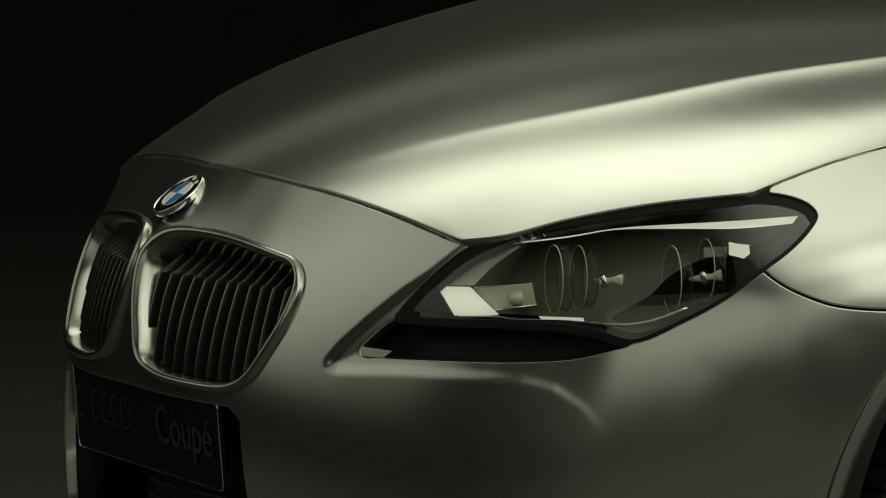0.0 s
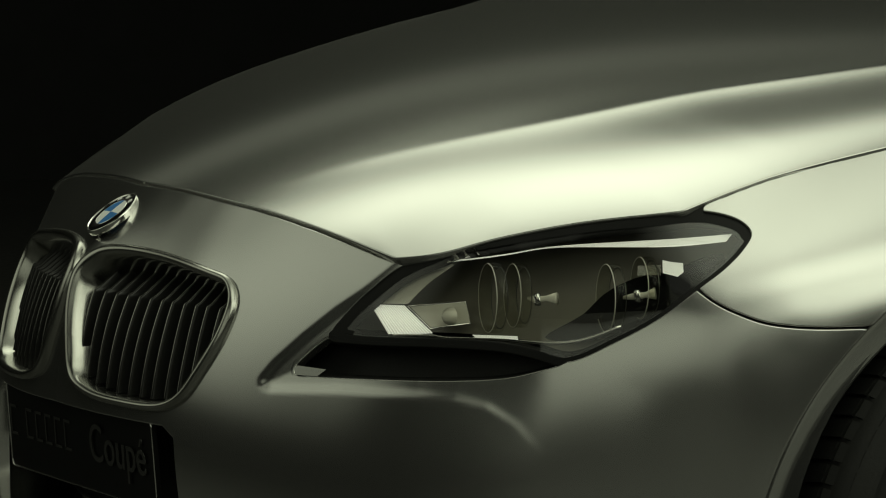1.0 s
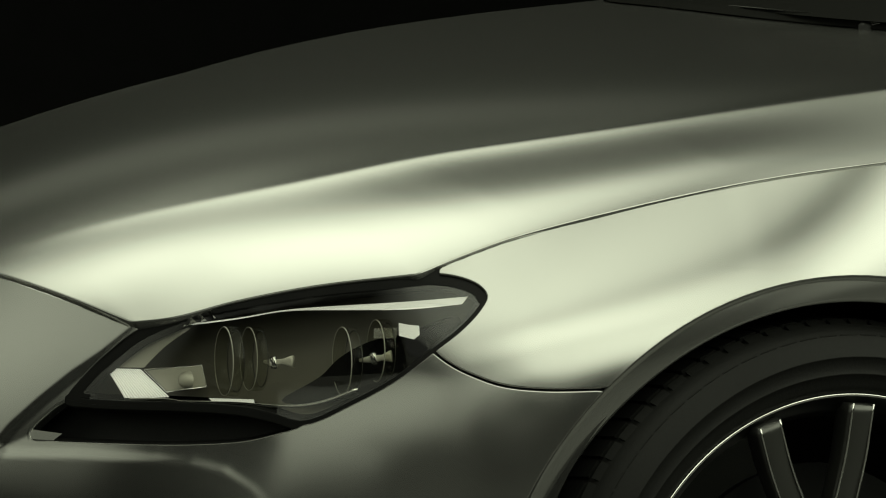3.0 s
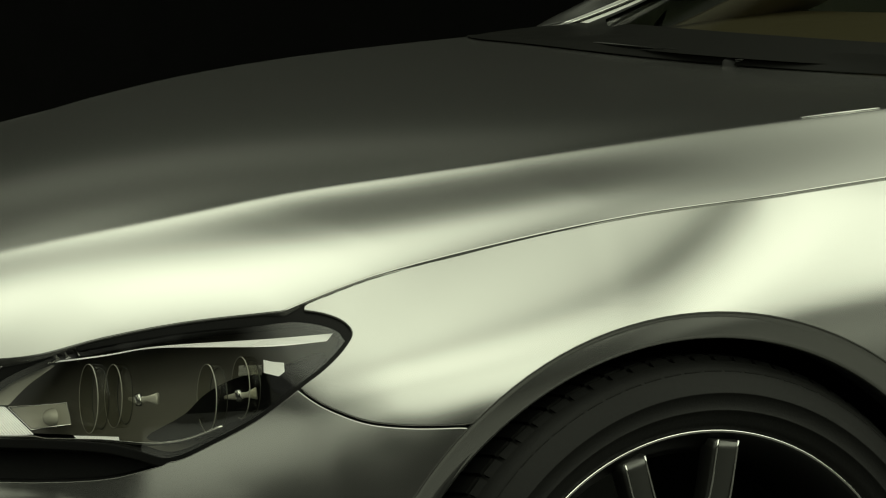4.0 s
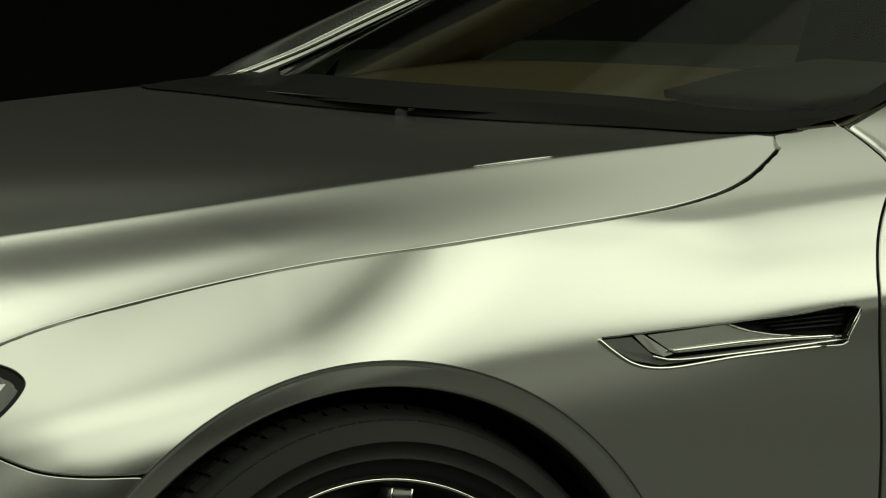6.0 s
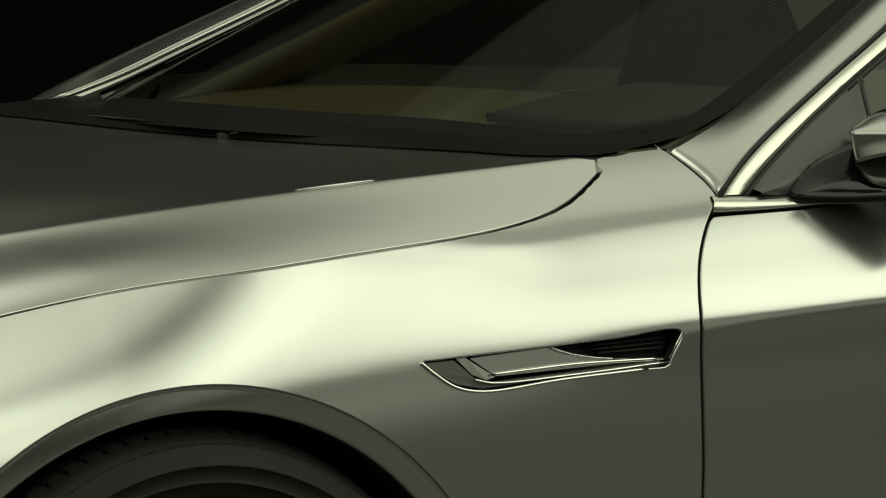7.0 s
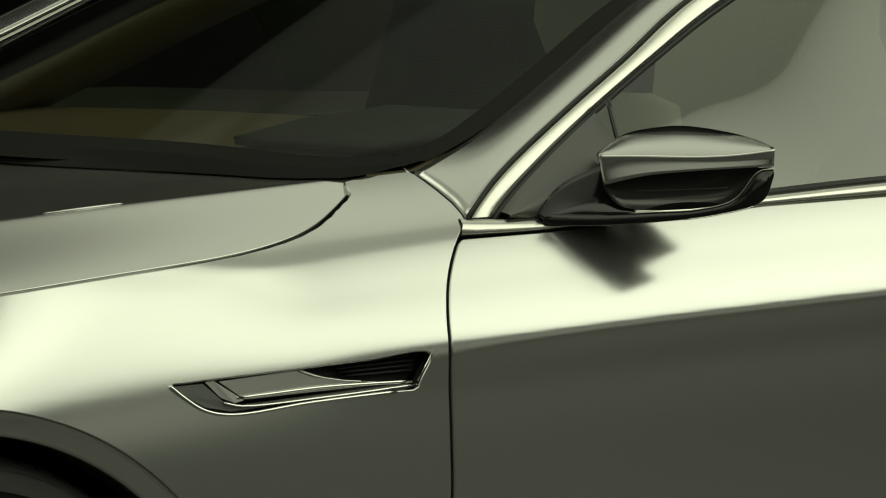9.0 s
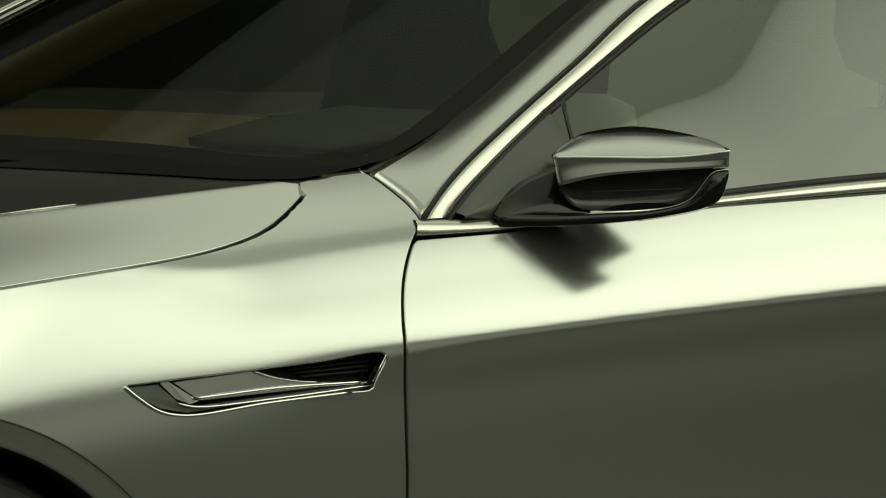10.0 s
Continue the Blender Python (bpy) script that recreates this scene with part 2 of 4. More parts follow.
# ---- the car's lines: x to its tail from the front axle, y to its right side, z up ----
EDGE = smooth_curve([(-.738, 0, .720), (-.734, -.058, .719), (-.722, -.177, .716), (-.702, -.292, .707), (-.681, -.397, .693), (-.653, -.505, .664)])
EDGE2 = smooth_curve([(-.653, -.505, .664), (-.617, -.552, .686), (-.570, -.593, .701), (-.503, -.658, .722), (-.432, -.746, .739)])
EDGE3 = smooth_curve([(-.432, -.746, .739), (-.351, -.767, .772), (-.234, -.800, .805), (-.052, -.845, .843), (.069, -.874, .860), (.211, -.879, .878),
                      (.365, -.864, .895), (.454, -.841, .908), (.519, -.812, .924), (.588, -.766, .950), (.634, -.732, .968)])
EDGE = np.vstack([EDGE, EDGE2[1:], EDGE3[1:]])
CREASE = smooth_curve([(-.696, -.214, .723), (-.568, -.292, .769), (-.411, -.396, .813), (-.272, -.466, .847), (-.163, -.537, .869), (-.053, -.597, .890), (.184, -.683, .926), (.403, -.717, .950), (.617, -.723, .968)])


EDGE_X, EDGE_Y = EDGE[:, 0].copy(), -EDGE[:, 1]


def ramp(d, soft):
    return 0.5 * (d + np.sqrt(d * d + soft * soft))


def hood_z(xy):
    """Height of the bonnet: a gentle crown, and a shoulder that falls away outboard of the crease."""
    x, y = np.asarray(xy, float).T
    r = ramp(np.abs(y) - np.interp(x, CREASE[:, 0], -CREASE[:, 1]), 0.006) * np.clip((x + .74) / .4, 0, 1)
    crown = np.polynomial.polynomial.polyval(x, (.9146, .1253, -.1034, .0856, -.0415))
    bow = y**2 * np.polynomial.polynomial.polyval(x, (-.0379, .1846, -.2291, .1793)) + y**4 * np.polynomial.polynomial.polyval(x, (.0026, -.0339, -.0418))
    d = ramp(np.abs(y) - np.interp(x, CREASE[:, 0], -CREASE[:, 1]), 0.006)
    bow = bow - 0.045 * np.clip((0.15 - x) / 0.4, 0, 1) * np.clip((x + .70) / .12, 0, 1) * d * np.exp(-d / 0.06)
    bow = bow - 0.0060 * np.exp(-((x + .655)**2 + (np.abs(y) - .510)**2) / .080**2)
    # the shoulder leaves the crease gently and rolls over towards the shut line
    wide = np.interp(x, EDGE_X, EDGE_Y) - np.interp(x, CREASE[:, 0], -CREASE[:, 1])
    wide = np.maximum(wide, .02)
    u = np.clip(ramp(np.abs(y) - np.interp(x, CREASE[:, 0], -CREASE[:, 1]), 0.004) / wide, 0, 1.15)
    roll = np.interp(x, [-.72, -.55, -.3, -.08, .1, .4, .62], [0, .07, .11, .11, .075, .06, .04]) * wide * (.2 * u + u * u - 1.2 * u**3)
    e = ramp(np.interp(x, CREASE[:, 0], -CREASE[:, 1]) - np.abs(y), 0.004)
    dish = np.interp(x, [-.6, -.35, .4], [0, .07, .05]) * e * np.exp(-e / .07)
    return crown + bow + roll - dish + r * np.polynomial.polynomial.polyval(x, (-.1911, -.4260, -.1989, .1089)) + r * r * (.1567 - .0743 * x)


EDGE[:, 2] = hood_z(EDGE[:, :2])
OUTLINE = along(smooth_curve([(-.838, .05), (-.84, 0), (-.83, -.15), (-.80, -.30), (-.745, -.45), (-.675, -.59), (-.585, -.715), (-.47, -.815), (-.325, -.882), (-.12, -.927), (.1, -.937), (.4, -.94), (.8, -.943), (1.3, -.94), (1.95, -.93)], 30), 1400)
RUN = np.r_[0, np.cumsum(np.linalg.norm(np.diff(OUTLINE, axis=0), axis=1))]
TAN = np.gradient(OUTLINE, RUN, axis=0)
OUT = np.c_[TAN[:, 1], -TAN[:, 0]]
OUT = -OUT / np.linalg.norm(OUT, axis=1)[:, None]
if OUT[0, 0] > 0:
    OUT = -OUT


def to_side(points):
    """Run along the outline, height and inset of points."""
    p = np.asarray(points, float)
    k = np.array([np.argmin(((OUTLINE - q) ** 2).sum(1)) for q in p[:, :2]])
    inset = -((p[:, :2] - OUTLINE[k]) * OUT[k]).sum(1)
    return np.c_[RUN[k], p[:, 2]], inset


FRONT_LINES = [
    (.20, (.05, .020), (.35, .022), (.65, .030), (.97, .036)),
    (.36, (.05, .002), (.35, .004), (.65, .010), (.97, .016)),
    (.50, (.05, .002), (.30, .006), (.55, .018), (.78, .020), (.97, .014)),
    (.56, (.05, .009), (.30, .020), (.55, .031), (.75, .030), (.93, .020)),
    (.63, (.05, .022), (.30, .040), (.50, .052), (.70, .050), (.85, .038), (1.0, .020)),
]


def front_points():
    """The nose, as insets from the plan outline at some heights."""
    out = []
    for z, *pairs in FRONT_LINES:
        for s, w in pairs:
            o = [np.interp(s, RUN, OUTLINE[:, k]) - w * np.interp(s, RUN, OUT[:, k]) for k in (0, 1)]
            out.append((*o, z))
    return np.array(out)


def eased(x, xs, ys):
    """A soft curve through stations: linear steps averaged over a window."""
    steps = np.linspace(-.12, .12, 13)
    return np.mean([np.interp(np.asarray(x) + d, xs, ys) for d in steps], 0)


def waist(x):
    """Height of the waist crease of the door, running on over the front wing as its roundest line."""
    return eased(x, [-.45, -.25, -.05, .22, .42, .59, .85, 1.25, 1.95], [.625, .652, .700, .735, .768, .789, .813, .841, .88])


EDGE_UV, EDGE_IN = to_side(EDGE3)
ROLL_X = np.linspace(-.40, .45, 18)
RISE = .26


FOLD = 17.0  # the last of the roll, over which the wing turns level beside the screen


def rolled(x, z):
    """Height over the waist crease, and the inset that every part of the side shares."""
    over = z - waist(x)
    soft = eased(x, [.3, .48, .60, .75], [.060, .030, .010, .004])
    h, q = ramp(over, soft), ramp(-over, soft)
    sharp = eased(x, [.2, .55], [0, 1])
    under = sharp * (.20 * q * np.exp(-q / .040) + .03 * q) + (1 - sharp) * .04 * q
    return h, .004 + RISE * h + FOLD * np.maximum(h - .115, 0) ** 2 * sharp + under + .05 * np.maximum(.50 - z, 0) ** 1.2


top_h, top_base = rolled(ROLL_X, np.interp(ROLL_X, EDGE3[:, 0], EDGE_UV[:, 1]))
ROLL_B = (np.interp(ROLL_X, EDGE3[:, 0], EDGE_IN) - top_base) / top_h**2


def body_side(s, z):
    """Inset of the wing and the door from the plan outline."""
    x = np.interp(s, RUN, OUTLINE[:, 0])
    roll = np.mean([np.interp(x + d, ROLL_X, ROLL_B) for d in np.linspace(-.03, .03, 7)], 0)
    h, base = rolled(x, z)
    return base + roll * h * h


xs, zs = np.meshgrid(np.r_[np.linspace(-.36, .2, 9), np.linspace(.35, 1.9, 9)], (.30, .42, .52, .60, .65, .70, .74, .78, .82, .86, .90), indexing="ij")
top_x = np.interp(xs, EDGE3[:, 0], EDGE3[:, 2])
keep = (zs < np.where(xs < .5, top_x, .95)) & ((xs**2 + (zs - .348)**2 > .40**2) | (np.abs(xs) > .42))
run_of = np.interp(xs[keep], OUTLINE[200:, 0], RUN[200:])
wing_uv = np.c_[run_of, zs[keep]]
uv, inset = to_side(np.vstack([front_points(), along(EDGE[:44], 5)]))
edge_a = EDGE[78:np.argmax(EDGE[:, 0] > -.2)]
edge_pts, edge_ins = to_side(along(edge_a, 8))
SIDE_PLATE = Plate(np.vstack([uv, wing_uv, edge_pts]), np.r_[inset, body_side(run_of, zs[keep]), edge_ins], np.r_[np.full(len(uv) - 5, 2.5e-3), np.full(5 + len(run_of) + 8, 2e-4)])


def SIDE(uv):
    """Inset all round the car: the nose is a thin plate, which gives way to the rolled wing and door."""
    uv = np.asarray(uv, float)
    x = np.interp(uv[:, 0], RUN, OUTLINE[:, 0])
    k = np.clip((x + .42) / .16, 0, 1)
    k = k * k * (3 - 2 * k)
    return SIDE_PLATE(uv) * (1 - k) + body_side(uv[:, 0], uv[:, 1]) * k


def side_point(s, z):
    s, z = np.asarray(s, float), np.asarray(z, float)
    w = SIDE(np.c_[s, z])
    o = np.stack([np.interp(s, RUN, OUTLINE[:, k]) for k in (0, 1)], 1)
    n = np.stack([np.interp(s, RUN, OUT[:, k]) for k in (0, 1)], 1)
    return np.c_[o - n * w[:, None], z]


LAMP = smooth_curve([(-0.384, 0.587), (-0.365, 0.616), (-0.338, 0.642), (-0.308, 0.666), (-0.252, 0.692), (-0.191, 0.708), (-0.102, 0.726), (-0.032, 0.736), (0.012, 0.742), (0.045, 0.739), (0.066, 0.731), (0.075, 0.72), (0.068, 0.705), (0.049, 0.684), (0.023, 0.663), (-0.018, 0.631), (-0.064, 0.604), (-0.117, 0.58), (-0.155, 0.586), (-0.186, 0.59), (-0.247, 0.59), (-0.36, 0.585)], 6, True)
SLOT = smooth_curve([(-0.384, 0.587), (-0.414, 0.565), (-0.426, 0.551), (-0.425, 0.542), (-0.401, 0.542), (-0.341, 0.545), (-0.246, 0.551), (-0.182, 0.559), (-0.146, 0.569), (-0.117, 0.58), (-0.155, 0.586), (-0.186, 0.59), (-0.247, 0.59), (-0.36, 0.585)], 6, True)
KIDNEY = smooth_curve([(-0.712, 0.55), (-0.712, 0.595), (-0.704, 0.624), (-0.684, 0.643), (-0.66, 0.651), (-0.595, 0.652), (-0.526, 0.641), (-0.504, 0.634), (-0.496, 0.616), (-0.505, 0.581), (-0.531, 0.535), (-0.555, 0.502), (-0.579, 0.489), (-0.628, 0.486), (-0.679, 0.491), (-0.703, 0.505)], 6, True)
VENT = smooth_curve([(0.682, 0.76), (0.702, 0.763), (0.809, 0.773), (0.905, 0.782), (0.982, 0.788), (0.97, 0.758), (0.966, 0.748), (0.94, 0.745), (0.842, 0.736), (0.753, 0.726), (0.721, 0.733), (0.696, 0.748)], 5, True)
SEAM = smooth_curve([(-.05, .72), (0.018, 0.664), (0.041, 0.649), (0.064, 0.639), (0.093, 0.63), (0.134, 0.626), (0.203, 0.627), (0.262, 0.629), (.4, .632)], 6)
DOOR = np.vstack([[(.955, 1.0), (.979, .979), (1.0, .963), (1.016, .949)], smooth_curve([(1.03, 0.932), (1.012, 0.897), (1.003, 0.864), (1.001, 0.827), (1.003, 0.796), (1.004, 0.751), (1.007, 0.688), (1.009, 0.623), (1.0, .4), (.98, .2)], 6)])
ARCH = [(0.395 * math.cos(a) * 1.0, 0.348 + 0.395 * math.sin(a)) for a in np.linspace(0, 2 * math.pi, 120, endpoint=False)]

# ---- setting ----
def box_mesh(name, lo, hi, mat, inward=False):
    (a, b, c), (d, e, f) = lo, hi
    v = [(a, b, c), (d, b, c), (d, e, c), (a, e, c), (a, b, f), (d, b, f), (d, e, f), (a, e, f)]
    q = [(0, 3, 2, 1), (4, 5, 6, 7), (0, 1, 5, 4), (1, 2, 6, 5), (2, 3, 7, 6), (3, 0, 4, 7)]
    return mesh_object(name, v, q, mat, smooth=False)


tagged(box_mesh("floor", (-9, -10, -.2), (10, 9, 0), FLOOR), "dark matt studio floor under the car", "floor", kind="structure")
tagged(box_mesh("wall_north", (-9, 9, 0), (10, 9.2, 6), WALL), "black cloth studio wall behind the car", "wall", kind="structure")
tagged(box_mesh("wall_south", (-9, -10.2, 0), (10, -10, 6), WALL), "black cloth studio wall", "wall", kind="structure")
tagged(box_mesh("wall_west", (-9.2, -10.2, 0), (-9, 9.2, 6), WALL), "black cloth studio wall", "wall", kind="structure")
tagged(box_mesh("wall_east", (10, -10.2, 0), (10.2, 9.2, 6), WALL), "black cloth studio wall", "wall", kind="structure")
tagged(box_mesh("ceiling", (-9.2, -10.2, 6), (10.2, 9.2, 6.2), WALL), "black studio ceiling", "ceiling", kind="structure")

# ---- the car ----
car = thing("car", "silver satin two-door coupe standing in a dark studio", "car")
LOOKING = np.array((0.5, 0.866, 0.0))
# the camera's line of sight at the nose and the headlamps
NOSE_SIGHT = np.array((0.435, 0.896, -0.085))


def on_side(pq):
    """Places on the body's side where lines of the oblique elevation meet it."""
    pq = np.asarray(pq, float)
    s = np.linspace(0, RUN[-1], 260)
    out = []
    for p, q in pq:
        v = side_point(s, np.full(len(s), q))
        a = 0.866 * v[:, 0] - 0.5 * v[:, 1]
        k = int(np.argmax(a > p)) or len(a) - 1
        t = (p - a[k - 1]) / max(a[k] - a[k - 1], 1e-9)
        out.append(v[k - 1] + t * (v[k] - v[k - 1]))
    return np.array(out)


def side_normal(points):
    uv, _ = to_side(points)
    s, z = uv[:, 0], np.asarray(points)[:, 2]
    a, b = side_point(s + .004, z) - side_point(s - .004, z), side_point(s, z + .004) - side_point(s, z - .004)
    n = np.cross(a, b)
    return n / np.linalg.norm(n, axis=1)[:, None] * -np.sign(n[:, 1:2] + n[:, 0:1] * 2 + 1e-9)


def sweep(name, path, profile, mat, parent, label="", closed=False, ups=None, smooth=True, scale=None):
    """A profile (side, up) carried along a path; ups: the up direction at each point."""
    p = np.asarray(path, float)
    n = len(p)
    tan = np.roll(p, -1, 0) - np.roll(p, 1, 0)
    if not closed:
        tan[0], tan[-1] = p[1] - p[0], p[-1] - p[-2]
    tan /= np.maximum(np.linalg.norm(tan, axis=1), 1e-9)[:, None]
    up = np.asarray(ups, float) if ups is not None else np.tile((0, 0, 1.0), (n, 1))
    side = np.cross(tan, up)
    side /= np.maximum(np.linalg.norm(side, axis=1), 1e-9)[:, None]
    up = np.cross(side, tan)
    prof = np.asarray(profile, float)
    m = len(prof)
    k = np.ones(n) if scale is None else np.asarray(scale)
    v = (p[:, None] + k[:, None, None] * (side[:, None] * prof[None, :, :1] + up[:, None] * prof[None, :, 1:2])).reshape(-1, 3)
    f = []
    for i in range(n if closed else n - 1):
        for j in range(m):
            a, b = i * m + j, i * m + (j + 1) % m
            c, d = ((i + 1) % n) * m + (j + 1) % m, ((i + 1) % n) * m + j
            f.append((a, b, c, d))
    if not closed:
        f += [tuple(range(m))[::-1], tuple(range((n - 1) * m, n * m))]
    return mesh_object(name, v, f, mat, parent, label, smooth)


def rounded(w, h, r, n=4):
    """A rounded rectangle profile, w wide and h high."""
    out = []
    for cx, cy, a in ((w / 2 - r, h / 2 - r, 0), (-w / 2 + r, h / 2 - r, 90), (-w / 2 + r, -h / 2 + r, 180), (w / 2 - r, -h / 2 + r, 270)):
        for k in range(n + 1):
            t = radians(a + 90 * k / n)
            out.append((cx + r * math.cos(t), cy + r * math.sin(t)))
    return out


def loft(name, rows, mat, parent, label="", thick=0.0, smooth=True):
    r = np.array(rows, float)
    nu, nv = r.shape[:2]
    return mesh_object(name, r.reshape(-1, 3), grid_faces(nu, nv), mat, parent, label, smooth, thick)


def mirror_part(ob):
    """The same part on the car's other side."""
    me = ob.data.copy()
    me.transform(Matrix.Scale(-1, 4, (0, 1, 0)))
    me.flip_normals()
    twin = new(ob.name.split(".")[0], me)
    twin.parent = ob.parent
    for mod in ob.modifiers:
        m = twin.modifiers.new(mod.name, mod.type)
        m.thickness, m.offset = mod.thickness, mod.offset
    if "label" in ob:
        twin["label"] = ob["label"]
    return twin


# body sides
s_steps = np.r_[np.linspace(0.05, 1.15, 300)[:-1], np.linspace(1.15, RUN[-1], 330)]
z_steps = np.r_[np.linspace(.16, .45, 24)[:-1], np.linspace(.45, .75, 84)[:-1], np.linspace(.75, 1.0, 44)]
ns, nz = len(s_steps), len(z_steps)
S, Z = np.meshgrid(s_steps, z_steps, indexing="ij")
S, Z = S.ravel(), Z.ravel()
V = side_point(S, Z)
pq = oblique(V)
RECESS = np.array([(-0.30, 0.68), (-0.346, 0.642), (-0.378, 0.619), (-0.416, 0.587), (-0.448, 0.557), (-0.465, 0.536), (-0.464, 0.526), (-0.452, 0.521), (-0.367, 0.528), (-0.239, 0.532), (-0.203, 0.526), (-0.172, 0.51), (-0.13, 0.47), (-0.03, 0.47), (0.0, 0.6), (-0.15, 0.68)])
depth = inside(pq, RECESS)
fade = np.clip((-0.13 - pq[:, 0]) / 0.15, 0, 1) ** 1.5
edge = np.clip(depth / 0.011, 0, 1)
step = (0.0020 * edge**2 * (3 - 2 * edge) + 0.005 * np.clip(depth / .05, 0, 1)) * fade
nrm = np.stack([np.interp(S, RUN, OUT[:, k]) for k in (0, 1)], 1)
V[:, :2] -= nrm * step[:, None]
N = grid_normals(V, ns, nz)
if (N * np.c_[nrm, np.zeros(len(N))]).sum() < 0:
    N = -N
VN = np.c_[V, N]
F = grid_faces(ns, nz)
c0 = np.cross(V[F[5000][1]] - V[F[5000][0]], V[F[5000][2]] - V[F[5000][0]])
if c0 @ N[F[5000][0]] < 0:
    F = F[:, ::-1]
edge_uv, edge_in = to_side(EDGE)
# the bonnet's front corner overhangs the nose a little: slide its line, and the rear end's, along the camera's view
# onto the side
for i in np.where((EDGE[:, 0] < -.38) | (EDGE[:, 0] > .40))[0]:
    q = EDGE[i] + np.linspace(-.14, .07, 211)[:, None] * (NOSE_SIGHT if EDGE[i, 0] < 0 else np.array((.565, .823, -.045)))
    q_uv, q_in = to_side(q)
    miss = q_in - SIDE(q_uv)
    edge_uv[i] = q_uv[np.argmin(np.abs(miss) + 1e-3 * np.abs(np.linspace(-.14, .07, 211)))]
edge_uv = np.vstack([edge_uv[:-8], edge_uv[-9] + (.03, .03), edge_uv[-9] + (.06, .2)])
lean = (SIDE(np.c_[S, Z + .003]) - SIDE(np.c_[S, Z - .003])) / .006
top = -above(np.c_[S, Z], edge_uv) - 0.0040 / np.sqrt(1 + lean**2)
screen_top = np.interp(V[:, 0], [.5, .634, .70, .75], [.95, .973, .979, .988]) - V[:, 2]
belt_xz = np.array([(.5, .895), (.684, .909), (.791, .915), (1.106, .941), (1.285, .950), (1.95, .983)])
seam, door = above(pq, SEAM), -above(pq, DOOR)
belt = -above(np.c_[V[:, 0], V[:, 2]], belt_xz)
holes = np.minimum.reduce([-inside(pq, LAMP), -inside(pq, SLOT), -inside(pq, KIDNEY), -inside(np.c_[V[:, 0], V[:, 2]], ARCH), -inside(pq, VENT)])
brow_zone = (pq[:, 0] > -.30) & (pq[:, 0] < .02) & (pq[:, 1] > np.interp(pq[:, 0], [-.31, .02], [.650, .715]))
holes = np.where(brow_zone, np.minimum(holes, -inside(pq, LAMP) - .035), holes)
rear_end = 1.72 - V[:, 0]
INTAKE = [(.0, .19), (.0, .476), (-.245, .472), (-.266, .460), (-.285, .36), (-.32, .30), (-.44, .27), (-.46, .19)]
intake = np.where(V[:, 0] < -.3, -inside(np.c_[V[:, 1] * np.where(V[:, 1] > -.001, 0, 1), V[:, 2]] - np.array((0.0, 0)), [(.2, .19), (.2, .476)] + INTAKE[2:]), 1)
front = np.minimum(-seam, -V[:, 0])
fields = {
    "front_bumper": np.minimum.reduce([holes, top, front - .0026, intake]),
    "front_wing": np.minimum.reduce([holes, top, -front - .0026, door - .0029, screen_top]),
    "door": np.minimum.reduce([holes, -door - .0029, belt, rear_end]),
}
for name, field in fields.items():
    v, f = clip(VN, F, field)
    panel(name, v, f, PAINT, car)
    panel(name, flip(v), turned(f), PAINT, car)

# dark inner shell behind the gaps and the sills, added so that no light leaks through
cs, cz = np.meshgrid(np.linspace(0.05, RUN[-1] - .2, 90), np.linspace(.17, .90, 30), indexing="ij")
v = side_point(cs.ravel(), np.minimum(cz.ravel(), .90))
n2 = np.stack([np.interp(cs.ravel(), RUN, OUT[:, k]) for k in (0, 1)], 1)
zmax = np.interp(cs.ravel(), edge_uv[:, 0], edge_uv[:, 1]) - .05
v[:, :2] -= n2 * (0.05 + 0.05 * (v[:, 0:1] < -.3))
keep = np.minimum(zmax - v[:, 2], -inside(np.c_[v[:, 0], v[:, 2]], [(0.42 * math.cos(a), 0.348 + 0.42 * math.sin(a)) for a in np.linspace(0, 6.28, 60)]))
v2, f2 = clip(v, grid_faces(90, 30), keep)
mesh_object("inner_shell", v2, f2, DARK, car)
mesh_object("inner_shell", *mirrored(v2, f2), DARK, car)

# bonnet
nx, ny = 260, 156
X, Y = np.meshgrid(np.linspace(-.80, .74, nx), np.linspace(-.90, 0, ny), indexing="ij")
H = np.c_[X.ravel(), Y.ravel(), hood_z(np.c_[X.ravel(), Y.ravel()])]
HN = grid_normals(H, nx, ny)
HN *= np.sign(HN[:, 2:3])
plan = EDGE[:, :2]
# the rear edge of the bonnet, where the black apron of the screen lies on it
APRON = smooth_curve([(.546, 0), (.548, -.25), (.556, -.46), (.561, -.57), (.567, -.66), (.587, -.716), (.634, -.733), (.690, -.716), (.730, -.694)], 10)
BASE_Y, BASE_X = [-.90, -.72, -.70, -.66, -.57, -.46, -.25, 0], [.69, .69, .645, .600, .590, .583, .573, .570]
rear = np.interp(H[:, 1], BASE_Y, BASE_X) - 0.008 - H[:, 0]
side_of = above(H[:, :2], plan)
side_of *= np.sign(above(np.array([[0, -.3]]), plan)[0])
HF = grid_faces(nx, ny)
if np.cross(H[HF[0][1]] - H[HF[0][0]], H[HF[0][2]] - H[HF[0][0]])[2] < 0:
    HF = HF[:, ::-1]
v, f = clip(np.c_[H, HN], HF, np.minimum(side_of - .0036, rear))
n = len(v)
whole, faces = np.vstack([v, flip(v)]), f + [[k + n for k in q] for q in turned(f)]
panel("bonnet", whole, faces, PAINT, car)

# wheel arches: the flat lip round each front wheel, and the liner inside
def arch_point(a, r, inset):
    x, z = r * math.cos(a), 0.348 + r * math.sin(a)
    s = np.interp(x, OUTLINE[200:, 0], RUN[200:])
    p = side_point(np.array([s]), np.array([max(z, .17)]))[0]
    return (x, p[1] + inset, z)


